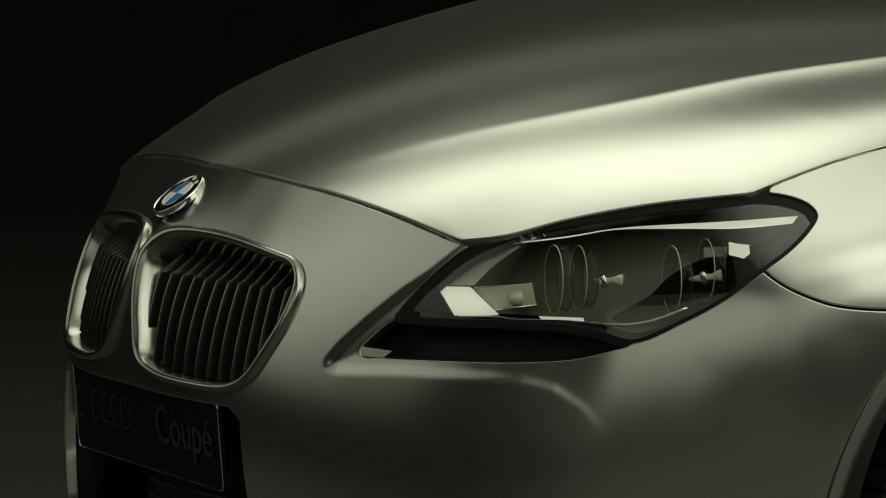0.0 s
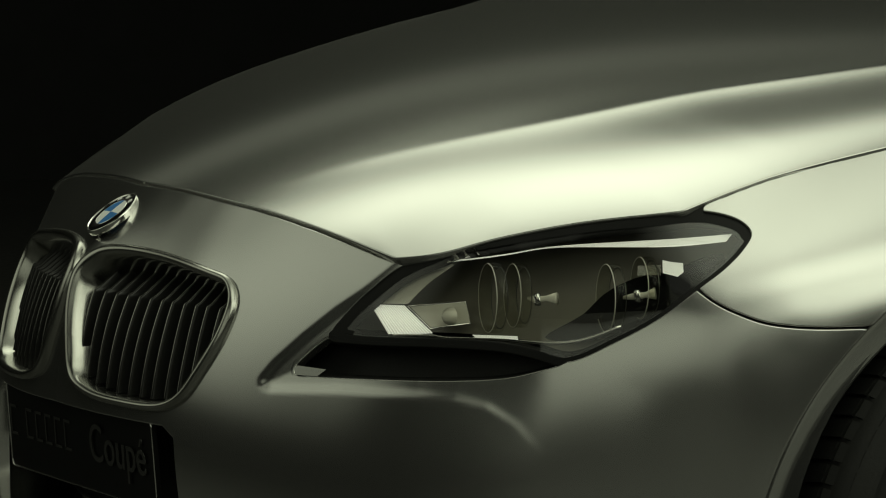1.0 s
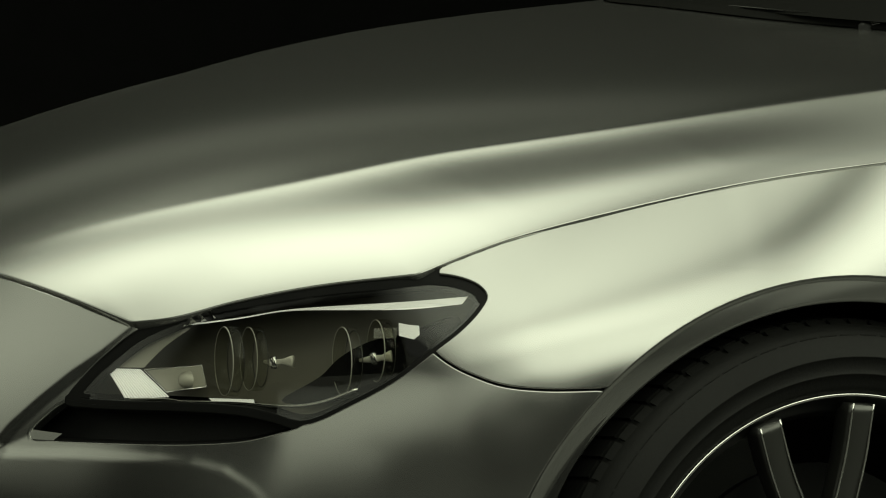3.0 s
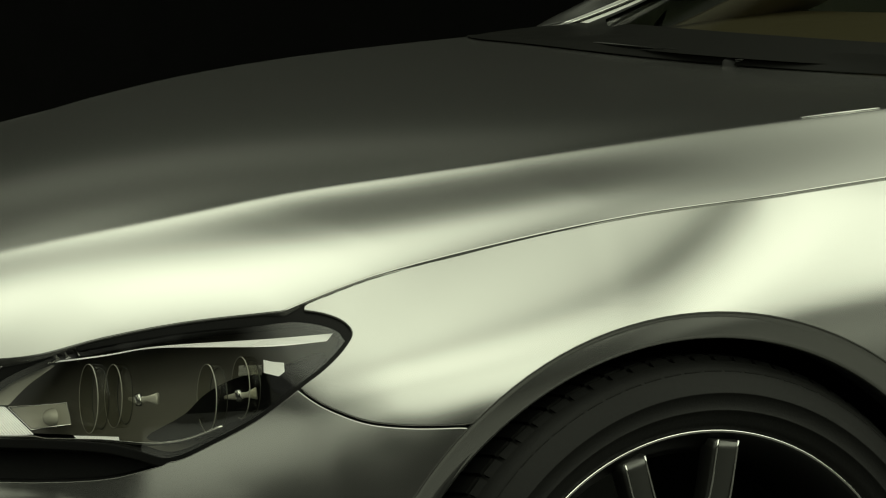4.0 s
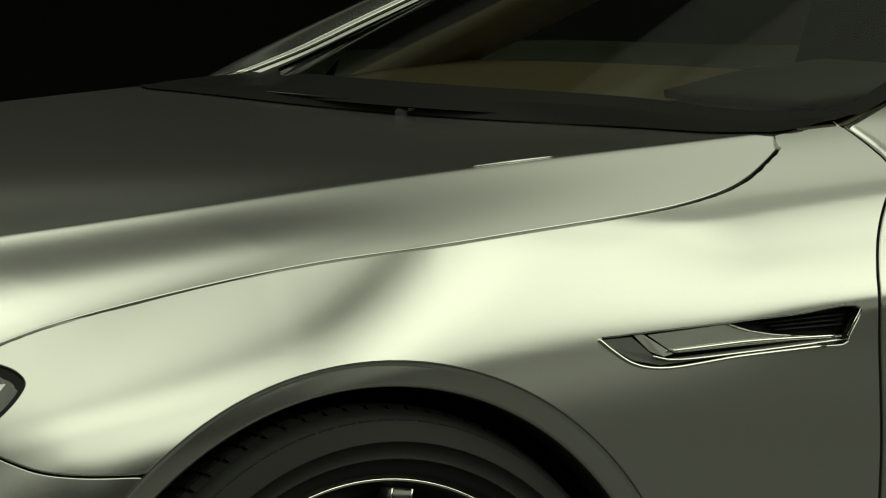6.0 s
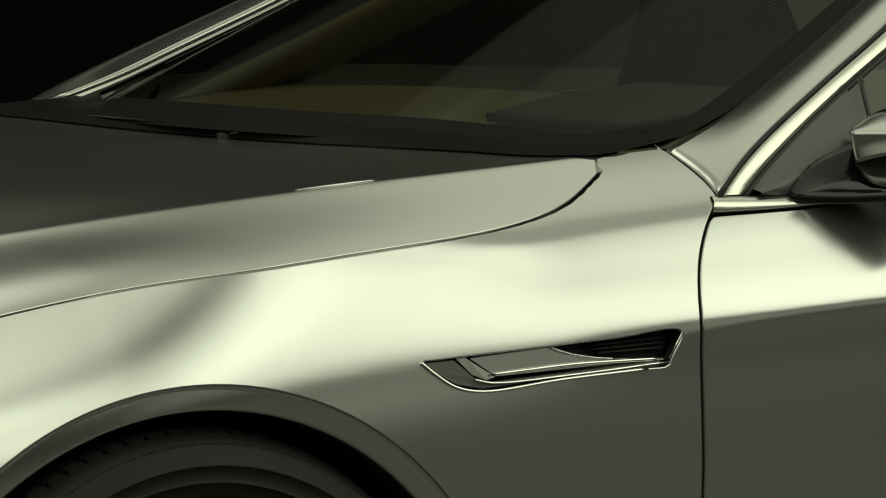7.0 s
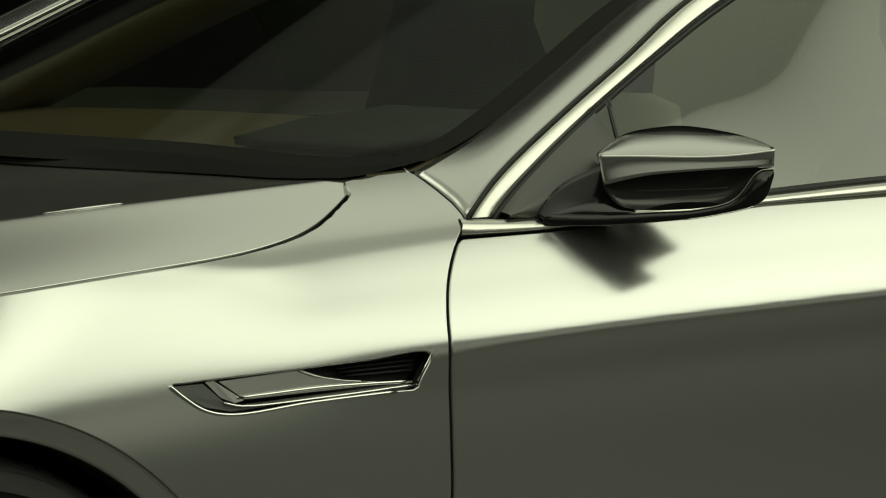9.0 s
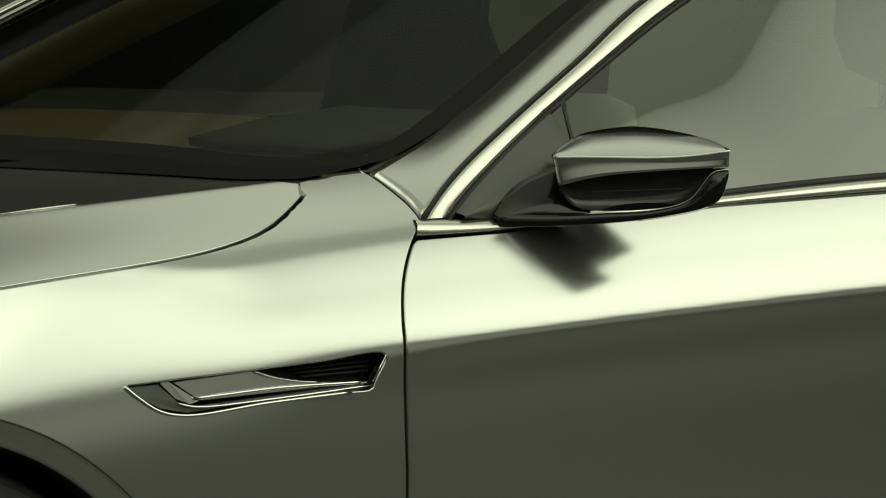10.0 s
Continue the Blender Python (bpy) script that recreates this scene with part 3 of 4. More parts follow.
angles = np.linspace(radians(-32), radians(212), 110)
lip = [[arch_point(a, r, d) for r, d in ((.3955, .0005), (.394, .0030), (.388, .0044), (.370, .0072), (.3665, .0085), (.3655, .013), (.3665, .05))] for a in angles]
mirror_part(loft("wheel_arch_lip", lip, PAINT, car))
liner = [[(r * math.cos(a), y, .348 + r * math.sin(a)) for r, y in ((.372, -.88), (.385, -.80), (.385, -.60), (.2, -.58))] for a in angles]
mirror_part(loft("wheel_well", liner, DARK, car))


# ---- front wheels ----
def lathe(profile, n=96):
    """Rings about the y axis from (radius, y) pairs."""
    rows = []
    for k in range(n + 1):
        a = 2 * math.pi * k / n
        rows.append([(r * math.cos(a), y, r * math.sin(a)) for r, y in profile])
    return rows


def make_wheel():
    w = new("front_wheel")
    w.parent = car
    w.location = (0, -.80, .348)
    tyre = loft("tyre", lathe([(.266, -.098), (.270, -.106), (.278, -.112), (.283, -.1125), (.285, -.1145), (.289, -.1160), (.2895, -.1172), (.291, -.1172), (.2915, -.1166), (.30, -.119), (.3075, -.1192), (.308, -.1202), (.3095, -.1202), (.310, -.1190), (.315, -.118), (.3165, -.1165), (.326, -.112), (.334, -.104), (.3405, -.092), (.3415, -.05), (.342, 0), (.3405, .10), (.32, .118), (.28, .112)], 128), RUBBER, w, "black low-profile tyre")
    # tread blocks on the shoulder and the crown
    bm = bmesh.new()
    for k in range(84):
        a = 2 * math.pi * k / 84
        for (r0, y0), (r1, y1), lean in (((.331, -.108), (.3455, -.078), 0.0), ((.3455, -.070), (.3465, -.030), 0.012), ((.3465, -.022), (.3465, .022), 0.0), ((.3465, .03), (.345, .075), -.012)):
            quad = []
            for da in (-.030, .030):
                for r, y, l in ((r0, y0, 0), (r1, y1, lean)):
                    quad.append((r, y, a + da + l))
            top_v = [bm.verts.new((r * math.cos(t), y, r * math.sin(t))) for r, y, t in quad]
            low_v = [bm.verts.new(((r - .006) * math.cos(t), y + .001, (r - .006) * math.sin(t))) for r, y, t in quad]
            for i in ((0, 1, 3, 2),):
                bm.faces.new([top_v[j] for j in i])
            for i, j in ((0, 1), (1, 3), (3, 2), (2, 0)):
                bm.faces.new([top_v[j], top_v[i], low_v[i], low_v[j]])
    me = bpy.data.meshes.new("tread")
    bmesh.ops.recalc_face_normals(bm, faces=bm.faces)
    bm.to_mesh(me)
    bm.free()
    me.materials.append(RUBBER)
    tread = new("tread", me)
    tread.parent = tyre
    rim = loft("rim", lathe([(.262, .09), (.245, .05), (.24, -.06), (.252, -.09), (.2625, -.1), (.2665, -.1055), (.2685, -.1035), (.269, -.095)], 128), RIM, w, "dark alloy rim with a bright edge")
    loft("rim_edge", lathe([(.2655, -.1060), (.2672, -.1068), (.2690, -.1055), (.2690, -.1035)], 128), CHROME, rim)
    # five pairs of spokes
    for k in range(5):
        for side in (-1, 1):
            a = radians(90 + 72 * k + side * 13 + 9)
            b = radians(90 + 72 * k + side * 6 + 9)
            path = [(.058 * math.cos(b), -.070, .058 * math.sin(b)), (.12 * math.cos((a + b) / 2), -.078, .12 * math.sin((a + b) / 2)), (.20 * math.cos(a), -.088, .20 * math.sin(a)), (.258 * math.cos(a), -.096, .258 * math.sin(a))]
            path = smooth_curve(path, 6)
            spoke = sweep("spoke", path, rounded(.030, .030, .005, 2), SPOKE, w, ups=np.tile((0, -1.0, 0), (len(path), 1)), scale=np.linspace(.85, 1.1, len(path)))
            for e in (-.0125, .0125):
                sweep("spoke_edge", path + np.array((0, -.0155, 0)), [(e - .0012, 0), (e + .0012, 0), (e + .0012, .0012), (e - .0012, .0012)], CHROME, spoke, ups=np.tile((0, -1.0, 0), (len(path), 1)))
    loft("hub", lathe([(.062, -.03), (.062, -.068), (.055, -.078), (.03, -.082), (.0, -.082)], 40), RIM, w)
    loft("brake_disc", lathe([(.185, -.02), (.187, -.03), (.187, -.036), (.07, -.036), (.07, -.05), (.0, -.05)], 72), RIM, w, "dark steel brake disc")
    return w


wheel = make_wheel()
twin = copy_thing(wheel, pose(0, .80, .348, 0, 0, 180))

# ---- headlamps ----
def patch(outline, low, high, mat, name, parent, inset=0.0, along_view=0.0, label="", flange=0.0, limit=None):
    """The part of the body's side between two distances inside an outline, set in by some metres."""
    d = inside(pq, outline)
    near = (d > low - .03) & (d < high + .03) if high < 1 else d > low - .03
    field = np.minimum(d - low, high - d)
    field = np.where(near, field, -1)
    if limit is not None:
        field = np.minimum(field, limit)
    v, f = clip(VN_FREE, F, field)
    v = v.copy()
    v[:, :3] -= v[:, 3:6] * inset
    v[:, :3] += LOOKING * along_view
    return panel(name, v, f, mat, parent, label, flange)


VF = side_point(S, Z)
NF = grid_normals(VF, ns, nz)
NF *= np.sign((NF * N).sum())
VN_FREE = np.c_[VF, NF]


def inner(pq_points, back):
    """Points behind the lamp glass, back metres deeper than the skin along the camera's line of sight."""
    return on_side(pq_points) + NOSE_SIGHT * back


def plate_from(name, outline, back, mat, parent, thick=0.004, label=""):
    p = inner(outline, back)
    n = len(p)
    v = np.vstack([p, p + NOSE_SIGHT * thick])
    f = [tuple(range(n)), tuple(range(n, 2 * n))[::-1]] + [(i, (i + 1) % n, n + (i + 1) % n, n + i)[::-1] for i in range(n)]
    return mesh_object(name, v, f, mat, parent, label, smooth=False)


def make_lamp():
    upper_half = pq[:, 1] > np.interp(pq[:, 0], [-.384, .075], [.587, .720])
    lamp = patch(LAMP, -0.020, 0.0105, GASKET, "headlight", car, 0.0035, label="swept-back headlight with clear cover and black surround", flange=.012, limit=np.minimum(np.minimum(top + .003, np.where(upper_half, 9, .0055 - inside(pq, LAMP))), np.where(brow_zone & (pq[:, 0] > -.24), 9, inside(pq, LAMP) + .002)))
    patch(LAMP, 0.005, 9, GLASS, "cover_glass", lamp, 0.004).visible_shadow = False
    patch(LAMP, 0.004, 9, BOWL, "housing", lamp, 0.0, 0.085)
    rim_path = along(np.vstack([LAMP, LAMP[:1]]), 120)[:-1]
    c = rim_path.mean(0)
    rows = [inner(c + (rim_path - c) * k, b) for k, b in ((.96, .006), (.955, .05), (.95, .09))]
    rows = [np.vstack([r, r[:1]]) for r in rows]
    loft("bezel", rows, DARK, lamp)
    drl = plate_from("running_light", [(-.338, .624), (-.299, .626), (-.265, .600), (-.315, .594)], .020, DIFFUSER, lamp, .01, "white running light with a fine ribbed lens")
    for k in range(15):
        a = (k + .5) / 15
        lo, hi = np.array((-.315, .594)) * (1 - a) + np.array((-.265, .600)) * a, np.array((-.338, .624)) * (1 - a) + np.array((-.299, .626)) * a
        sweep("lens_rib", inner([lo, (lo + hi) / 2, hi], .0195), rounded(.0012, .0012, .0004, 1), DIFFUSER, drl)
    box_line = [(-.295, .626), (-.230, .635), (-.224, .613), (-.268, .605)]
    box = plate_from("indicator_box", box_line, .050, RING, lamp, .01, "small indicator reflector box")
    ring = inner(box_line, .026)
    sweep("box_edge", np.vstack([ring, ring[:1]]), rounded(.0016, .0016, .0005, 1), BRIGHT, box)
    bc = inner([(-.246, .619)], .046)[0]
    loft("indicator_bulb", [[(bc[0] - .03 * math.sin(u) * .4, bc[1] + .012 * math.cos(u) * math.cos(w) - .004, bc[2] + .010 * math.sin(w) * math.cos(u)) for w in np.linspace(0, 2 * math.pi, 17)] for u in np.linspace(0, math.pi / 2, 6)], RING, box)
    band = np.vstack([smooth_curve([(-.338, .625), (-.321, .644), (-.297, .659), (-.259, .673)], 6), smooth_curve([(-.245, .672), (-.273, .651), (-.287, .637), (-.295, .628)], 6)])
    plate_from("upper_reflector", band, .028, RING, lamp)
    brow = smooth_curve([(-.262, .674), (-.191, .686), (-.143, .696), (-.071, .705), (-.007, .712), (.054, .719)], 6)
    under = smooth_curve([(.048, .711), (-.007, .704), (-.071, .700), (-.143, .6945), (-.191, .6845), (-.262, .6725)], 6)
    plate_from("eyebrow_strip", np.vstack([brow, under]), .014, DIFFUSER, lamp, .006, "long white light strip")
    low = inner(smooth_curve([(-.314, .594), (-.264, .597), (-.252, .596), (-.189, .599), (-.135, .599), (-.099, .605), (-.059, .621)], 6), .012)
    sweep("lower_trim", low, rounded(.0036, .0036, .0012, 2), BRIGHT, lamp)
    plate_from("lower_diffuser", [(-.221, .602), (-.171, .604), (-.170, .600), (-.217, .599)], .010, DIFFUSER, lamp, .004)
    # a black plate puts the dark reflection into the lamp's lower corner
    shade = np.array([(-.141, .604), (-.100, .631), (-.079, .652), (-.047, .670), (-.012, .679), (.046, .699), (.049, .687), (.006, .649), (-.046, .618), (-.099, .603)])
    plate_from("lamp_mask", smooth_curve(shade, 4, True), .062, BLACK, lamp, .004, "black plate for the dark reflection in the lamp")
    # two projector units, each a pair of clear rings round a small bulb holder
    for (p, q, r, back) in ((-.199, .641, .037, .030), (-.172, .645, .034, .045), (-.070, .649, .036, .036), (-.034, .661, .033, .050)):
        c = inner([(p, q)], back)[0]
        axis = Vector((-.985, .17, 0)).normalized()
        m = Matrix.Translation(c) @ axis.to_track_quat("Z", "Y").to_matrix().to_4x4()

        def turn(profile, n=56):
            return [[tuple(m @ Vector((a * math.cos(w), a * math.sin(w), h))) for a, h in profile] for w in np.linspace(0, 2 * math.pi, n + 1)]
        ring = loft("light_ring", turn([(r, -.006), (r, .006), (r - .002, .0075), (r - .004, .006), (r - .004, -.006)]), RING_GLASS, lamp)
        loft("ring_edge", turn([(r + .0002, .0066), (r - .0003, .0076), (r - .0009, .0072)]), RING, ring)
        loft("ring_edge", turn([(r - .0035, -.0062), (r - .0042, -.0054), (r - .0050, -.0062)]), GREY, ring)
    for pts in ([(-.162, .643), (-.153, .642), (-.142, .644), (-.130, .645)], [(-.058, .650), (-.045, .652), (-.034, .654), (-.024, .656)]):
        holder = sweep("bulb_holder", inner(pts, .040), rounded(.007, .010, .003, 3), RING, lamp, scale=np.array([.35, .8, .6, 1.3]))
        sweep("bulb_collar", inner([pts[1], (np.array(pts[1]) + pts[2]) / 2], .039), rounded(.009, .014, .004, 3), BRIGHT, holder)
    plate_from("led_module", [(-.018, .690), (-.008, .6885), (.004, .688), (.005, .679), (-.001, .674), (-.017, .677)], .030, DIFFUSER, lamp, .01, "white light module")
    plate_from("led_shelf", [(-.044, .683), (-.019, .685), (-.019, .675), (-.044, .673)], .042, TRIM, lamp, .01)
    slot = patch(SLOT, -0.004, 9, DARK, "intake_slot", car, 0.0, 0.05)
    ring = on_side(along(np.vstack([SLOT, SLOT[:1]]), 90)[:-1])
    loft("slot_wall", [np.vstack([r, r[:1]]) for r in (ring + LOOKING * .004, ring + LOOKING * .055)], DARK, slot)
    plate_from("slot_end", [(-.424, .549), (-.418, .553), (-.385, .552), (-.395, .544), (-.42, .543)], .006, PAINT, slot)
    return lamp, slot


def twin_tree(ob, parent):
    """A part with its sub-parts, mirrored."""
    t = mirror_part(ob)
    t.parent = parent
    t.visible_shadow = ob.visible_shadow
    for c in list(ob.children):
        twin_tree(c, t)
    return t


for ob in make_lamp():
    twin_tree(ob, car)


# ---- kidney grilles ----
def make_kidney():
    line = along(np.vstack([KIDNEY, KIDNEY[:1]]), 140)[:-1]
    c = line.mean(0)
    base = on_side(line)
    nn = side_normal(base)
    inward2 = np.roll(line, 1, 0) - np.roll(line, -1, 0)
    inward2 = np.c_[-inward2[:, 1], inward2[:, 0]]
    inward2 /= np.linalg.norm(inward2, axis=1)[:, None]
    if ((c - line) * inward2).sum() < 0:
        inward2 = -inward2
    rows = []
    for k, h in ((-.002, -.004), (-.0015, .004), (.0005, .0065), (.003, .0080), (.006, .0070), (.0085, .002), (.0095, -.006), (.0125, -.030)):
        rows.append(on_side(line + inward2 * k) + nn * h)
    rows = [np.vstack([r, r[:1]]) for r in rows]
    grille = loft("kidney_grille", rows, FRAME, car, "chrome-framed kidney grille with upright black slats")
    back = patch(KIDNEY, -0.002, 9, DARK, "grille_backing", grille, 0.055)
    inner_line = line + inward2 * .009
    s_all = np.linspace(0, RUN[-1], 600)
    lo_p, hi_p = inner_line[:, 0].min(), inner_line[:, 0].max()
    for k in range(13):
        p0 = lo_p + (hi_p - lo_p) * (k + .45) / 13
        foot = on_side([(p0, .57)])[0]
        s0 = to_side([foot])[0][0, 0]
        zz = np.linspace(.485, .655, 60)
        pts = side_point(np.full(60, s0), zz)
        ok = inside(oblique(pts), inner_line) > 0.0005
        if ok.sum() < 24:
            continue
        pts = pts[ok]
        o = np.array([np.interp(s0, RUN, OUT[:, 0]), np.interp(s0, RUN, OUT[:, 1]), 0])
        t = np.array([-o[1], o[0], 0])
        zrel = (pts[:, 2] - .605)
        set_in = .010 + np.clip(zrel, 0, 1) * .75 + .004 * (zrel > 0)
        nose_pts = pts - o * set_in[:, None]
        rows = [nose_pts - o * .030 - t * .0012, nose_pts - t * .0017, nose_pts + o * .0012 - t * .0012, nose_pts + o * .0012 + t * .0012, nose_pts + t * .0017, nose_pts - o * .030 + t * .0012]
        slat = loft("slat", rows, SLAT, grille)
        # a brighter strip down one side paints the slat's lit edge
        line = nose_pts + o * .0014 - t * .0018
        loft("slat_edge", [line - t * .0007, line + o * .0003, line + t * .0007], FRAME, slat)
    return grille


twin_tree(make_kidney(), car)


# ---- round badge on the nose ----
def make_badge():
    z0 = .682
    p = side_point(np.interp([0.0], OUTLINE[:120, 1][::-1], RUN[:120][::-1]), np.array([z0]))[0]
    p[1] = 0
    a = side_point(np.interp([0.0], OUTLINE[:120, 1][::-1], RUN[:120][::-1]), np.array([z0 + .02]))[0]
    up = Vector(a - p)
    up.y = 0
    up = Vector((.79, 0, .61)).normalized()
    p = p + np.array((-.0018, 0, .0018))
    side = Vector((0, 1, 0))
    n = side.cross(up)
    if n.x > 0:
        n = -n
    m = Matrix((( -side.x, up.x, n.x, p[0]), (-side.y, up.y, n.y, 0), (-side.z, up.z, n.z, p[2]), (0, 0, 0, 1)))

    def turn(profile, a0=0.0, a1=2 * math.pi, k=64):
        return [[tuple(m @ (.84 * Vector((r * math.cos(t), r * math.sin(t), h)))) for r, h in profile] for t in np.linspace(a0, a1, k + 1)]
    badge = loft("badge", turn([(.0405, -.004), (.0412, .003), (.0405, .0048), (.039, .0048), (.0375, .0035)]), CHROME, car, "round badge with blue and white quarters")
    loft("badge_ring", turn([(.0376, .0034), (.034, .0044), (.0255, .0046)]), BLACK, badge)
    loft("badge_edge", turn([(.0262, .0045), (.0256, .0052), (.0248, .0047)]), CHROME, badge)
    for k in range(4):
        loft("quarter", turn([(.025, .0046), (.012, .0052), (0, .0054)], math.pi / 2 * k, math.pi / 2 * (k + 1), 16), (WHITE, BLUE)[k % 2], badge)
    for t in (55, 90, 125):
        a = radians(t)
        c = Vector((.0315 * math.cos(a), .0315 * math.sin(a), .0048))
        r, u = Vector((math.sin(a), -math.cos(a), 0)), Vector((math.cos(a), math.sin(a), 0))
        v = [m @ (.84 * (c + r * x + u * y + Vector((0, 0, h)))) for h in (0, .0006) for x, y in ((-.0035, -.003), (.0035, -.003), (.0035, .003), (-.0035, .003))]
        mesh_object("badge_mark", [tuple(q) for q in v], [(4, 5, 6, 7), (0, 1, 5, 4), (1, 2, 6, 5), (2, 3, 7, 6), (3, 0, 4, 7)], WHITE, badge, smooth=False)


make_badge()
# ---- number plate board ----
def make_plate():
    x0, zt, zb, hw = -.806, .474, .374, .222
    lean = Vector((-.10, 0, 1)).normalized()
    corner = rounded(2 * hw, zt - zb, .008, 4)
    c = Vector((x0, 0, (zt + zb) / 2))
    front = [tuple(c + Vector((-.004, -u, 0)) + lean * w) for u, w in corner]
    back = [(x + .006, y, z) for x, y, z in front]
    n = len(front)
    board = mesh_object("plate_board", front + back, [tuple(range(n)), tuple(range(n, 2 * n))[::-1]] + [(i, n + i, n + (i + 1) % n, (i + 1) % n) for i in range(n)], GASKET, car, "black show plate with thin pale lettering", smooth=False)
    sweep("plate_edge", np.array(front), rounded(.002, .002, .0008, 1), CHROME, board, closed=True, ups=np.tile((-1.0, 0, 0), (n, 1)))

    def bars(u, w, wide, high):
        f = lambda a, b: tuple(c + Vector((-.0052, -a, 0)) + lean * b)
        v = [f(u, w), f(u + wide, w), f(u + wide, w + high), f(u, w + high)]
        v += [(x + .001, y, z) for x, y, z in v]
        mesh_object("letter_bar", v, [(0, 1, 2, 3), (0, 4, 5, 1), (1, 5, 6, 2), (2, 6, 7, 3), (3, 7, 4, 0)], LETTER, board, smooth=False)
    for k, u in enumerate((-.215, -.165, -.135, -.105, -.075, -.045)):
        bars(u, -.012, .020, .003)
        bars(u, -.012, .003, .034)
        bars(u, .020, .020, .003)
    cu = bpy.data.curves.new("lettering", "FONT")
    cu.body, cu.size, cu.extrude = "Coup\u00e9", .062, .0006
    text = new("lettering", cu)
    dg = bpy.context.evaluated_depsgraph_get()
    me = bpy.data.meshes.new_from_object(text.evaluated_get(dg))
    bpy.data.objects.remove(text)
    me.materials.clear()
    me.materials.append(LETTER)
    m = Matrix(((0, lean.x, -1, x0 - .0052), (-1, 0, 0, -.035), (0, lean.z, 0, (zt + zb) / 2 - .014), (0, 0, 0, 1)))
    me.transform(m)
    t = new("lettering", me)
    t.parent = board


make_plate()
# dark mesh in the lower intake
mesh_rows = []
for z in np.linspace(.17, .478, 12):
    mesh_rows.append([(-.765 + .24 * (y / .5) ** 2, y, z) for y in np.linspace(-.5, .5, 24)])
intake_back = loft("lower_intake", mesh_rows, DARK, car, "dark lower air intake with a mesh")
for k in range(9):
    z = .20 + .019 * k
    bar = np.array([(-.772 + .24 * (y / .5) ** 2, y, z) for y in np.linspace(-.44, .44, 30)])
    sweep("mesh_bar", bar, rounded(.006, .005, .001, 1), SLAT, intake_back)

# ---- side vents ----
def make_vent():
    vent = patch(VENT, -0.001, 9, DARK, "side_vent", car, 0.030, label="side air vent with a chrome blade")
    ring = along(np.vstack([VENT, VENT[:1]]), 120)[:-1]
    p0 = on_side(ring)
    loft("vent_wall", [np.vstack([r, r[:1]]) for r in (p0, p0 + np.array((0, .034, 0)))], BLACK, vent)
    lower = smooth_curve([(0.683, 0.759), (0.698, 0.747), (0.722, 0.732), (0.753, 0.7265), (0.842, 0.737), (0.94, 0.746)], 8)
    sweep("vent_edge", on_side(lower), rounded(.0035, .006, .0015, 2), CHROME, vent, ups=np.tile((0, -1.0, 0), (len(lower), 1)))

    def plate(name, outline, back, mat):
        p = on_side(outline) + np.array((0, back, 0))
        n = len(p)
        v = np.vstack([p, p + np.array((0, .006, 0))])
        mesh_object(name, v, [tuple(range(n)), tuple(range(n, 2 * n))[::-1]] + [(i, n + i, n + (i + 1) % n, (i + 1) % n) for i in range(n)], mat, vent, smooth=False)
    plate("vent_blade", [(.686, .758), (.722, .7605), (.745, .741), (.765, .736), (.955, .7545), (.962, .751), (.95, .747), (.84, .739), (.755, .7295), (.725, .735), (.702, .748)], .004, GREY)
    plate("vent_step", [(.728, .7615), (.738, .7625), (.772, .741), (.762, .738), (.746, .744)], .010, CHROME)
    plate("vent_fin", [(.742, .762), (.835, .772), (.86, .764), (.90, .7575), (.962, .757), (.95, .7555), (.775, .742), (.768, .7445)], .008, PAINT)
    bright = smooth_curve([(.768, .7445), (.80, .7475), (.86, .753), (.96, .7565)], 6)
    sweep("vent_fin_edge", on_side(bright) + np.array((0, .004, 0)), rounded(.004, .004, .001, 1), CHROME, vent, ups=np.tile((0, -1.0, 0), (len(bright), 1)))
    under = smooth_curve([(.745, .7395), (.765, .7355), (.86, .7425), (.965, .753)], 6)
    sweep("vent_blade_edge", on_side(under) + np.array((0, .002, 0)), rounded(.0022, .004, .001, 1), BRIGHT, vent, ups=np.tile((0, -1.0, 0), (len(under), 1)))
    curve = smooth_curve([(.832, .7715), (.85, .7655), (.88, .760), (.905, .758)], 6)
    sweep("vent_curve", on_side(curve) + np.array((0, .006, 0)), rounded(.0012, .003, .0004, 1), CHROME, vent, ups=np.tile((0, -1.0, 0), (len(curve), 1)))
    for k in range(4):
        line = smooth_curve([(.87 + .008 * k, .7755 - .004 * k), (.97, .7845 - .0055 * k)], 4)
        sweep("vent_rib", on_side(line) + np.array((0, .022, 0)), rounded(.010, .0025, .001, 1), DARK, vent, ups=np.tile((0, 0, 1.0), (len(line), 1)))
    end = np.array([(.981, .787), (.966, .757)])
    sweep("vent_end", on_side(end) + np.array((0, .002, 0)), rounded(.0014, .004, .0005, 1), CHROME, vent, ups=np.tile((0, -1.0, 0), (2, 1)))
    return vent


twin_tree(make_vent(), car)

# ---- pillars, roof, glass ----
PILLAR_IN = smooth_curve([(0.73, -0.694, 0.979), (0.818, -0.682, 1.012), (0.898, -0.664, 1.05), (0.988, -0.635, 1.095), (1.14, -0.585, 1.174), (1.39, -.53, 1.285), (1.58, -.492, 1.345)])
PILLAR_OUT = smooth_curve([(0.697, -0.85, 0.931), (0.739, -0.83, 0.963), (0.784, -0.81, 0.991), (0.896, -0.765, 1.05), (1.01, -0.72, 1.107), (1.141, -0.67, 1.176), (1.40, -.61, 1.285), (1.60, -.58, 1.335)])
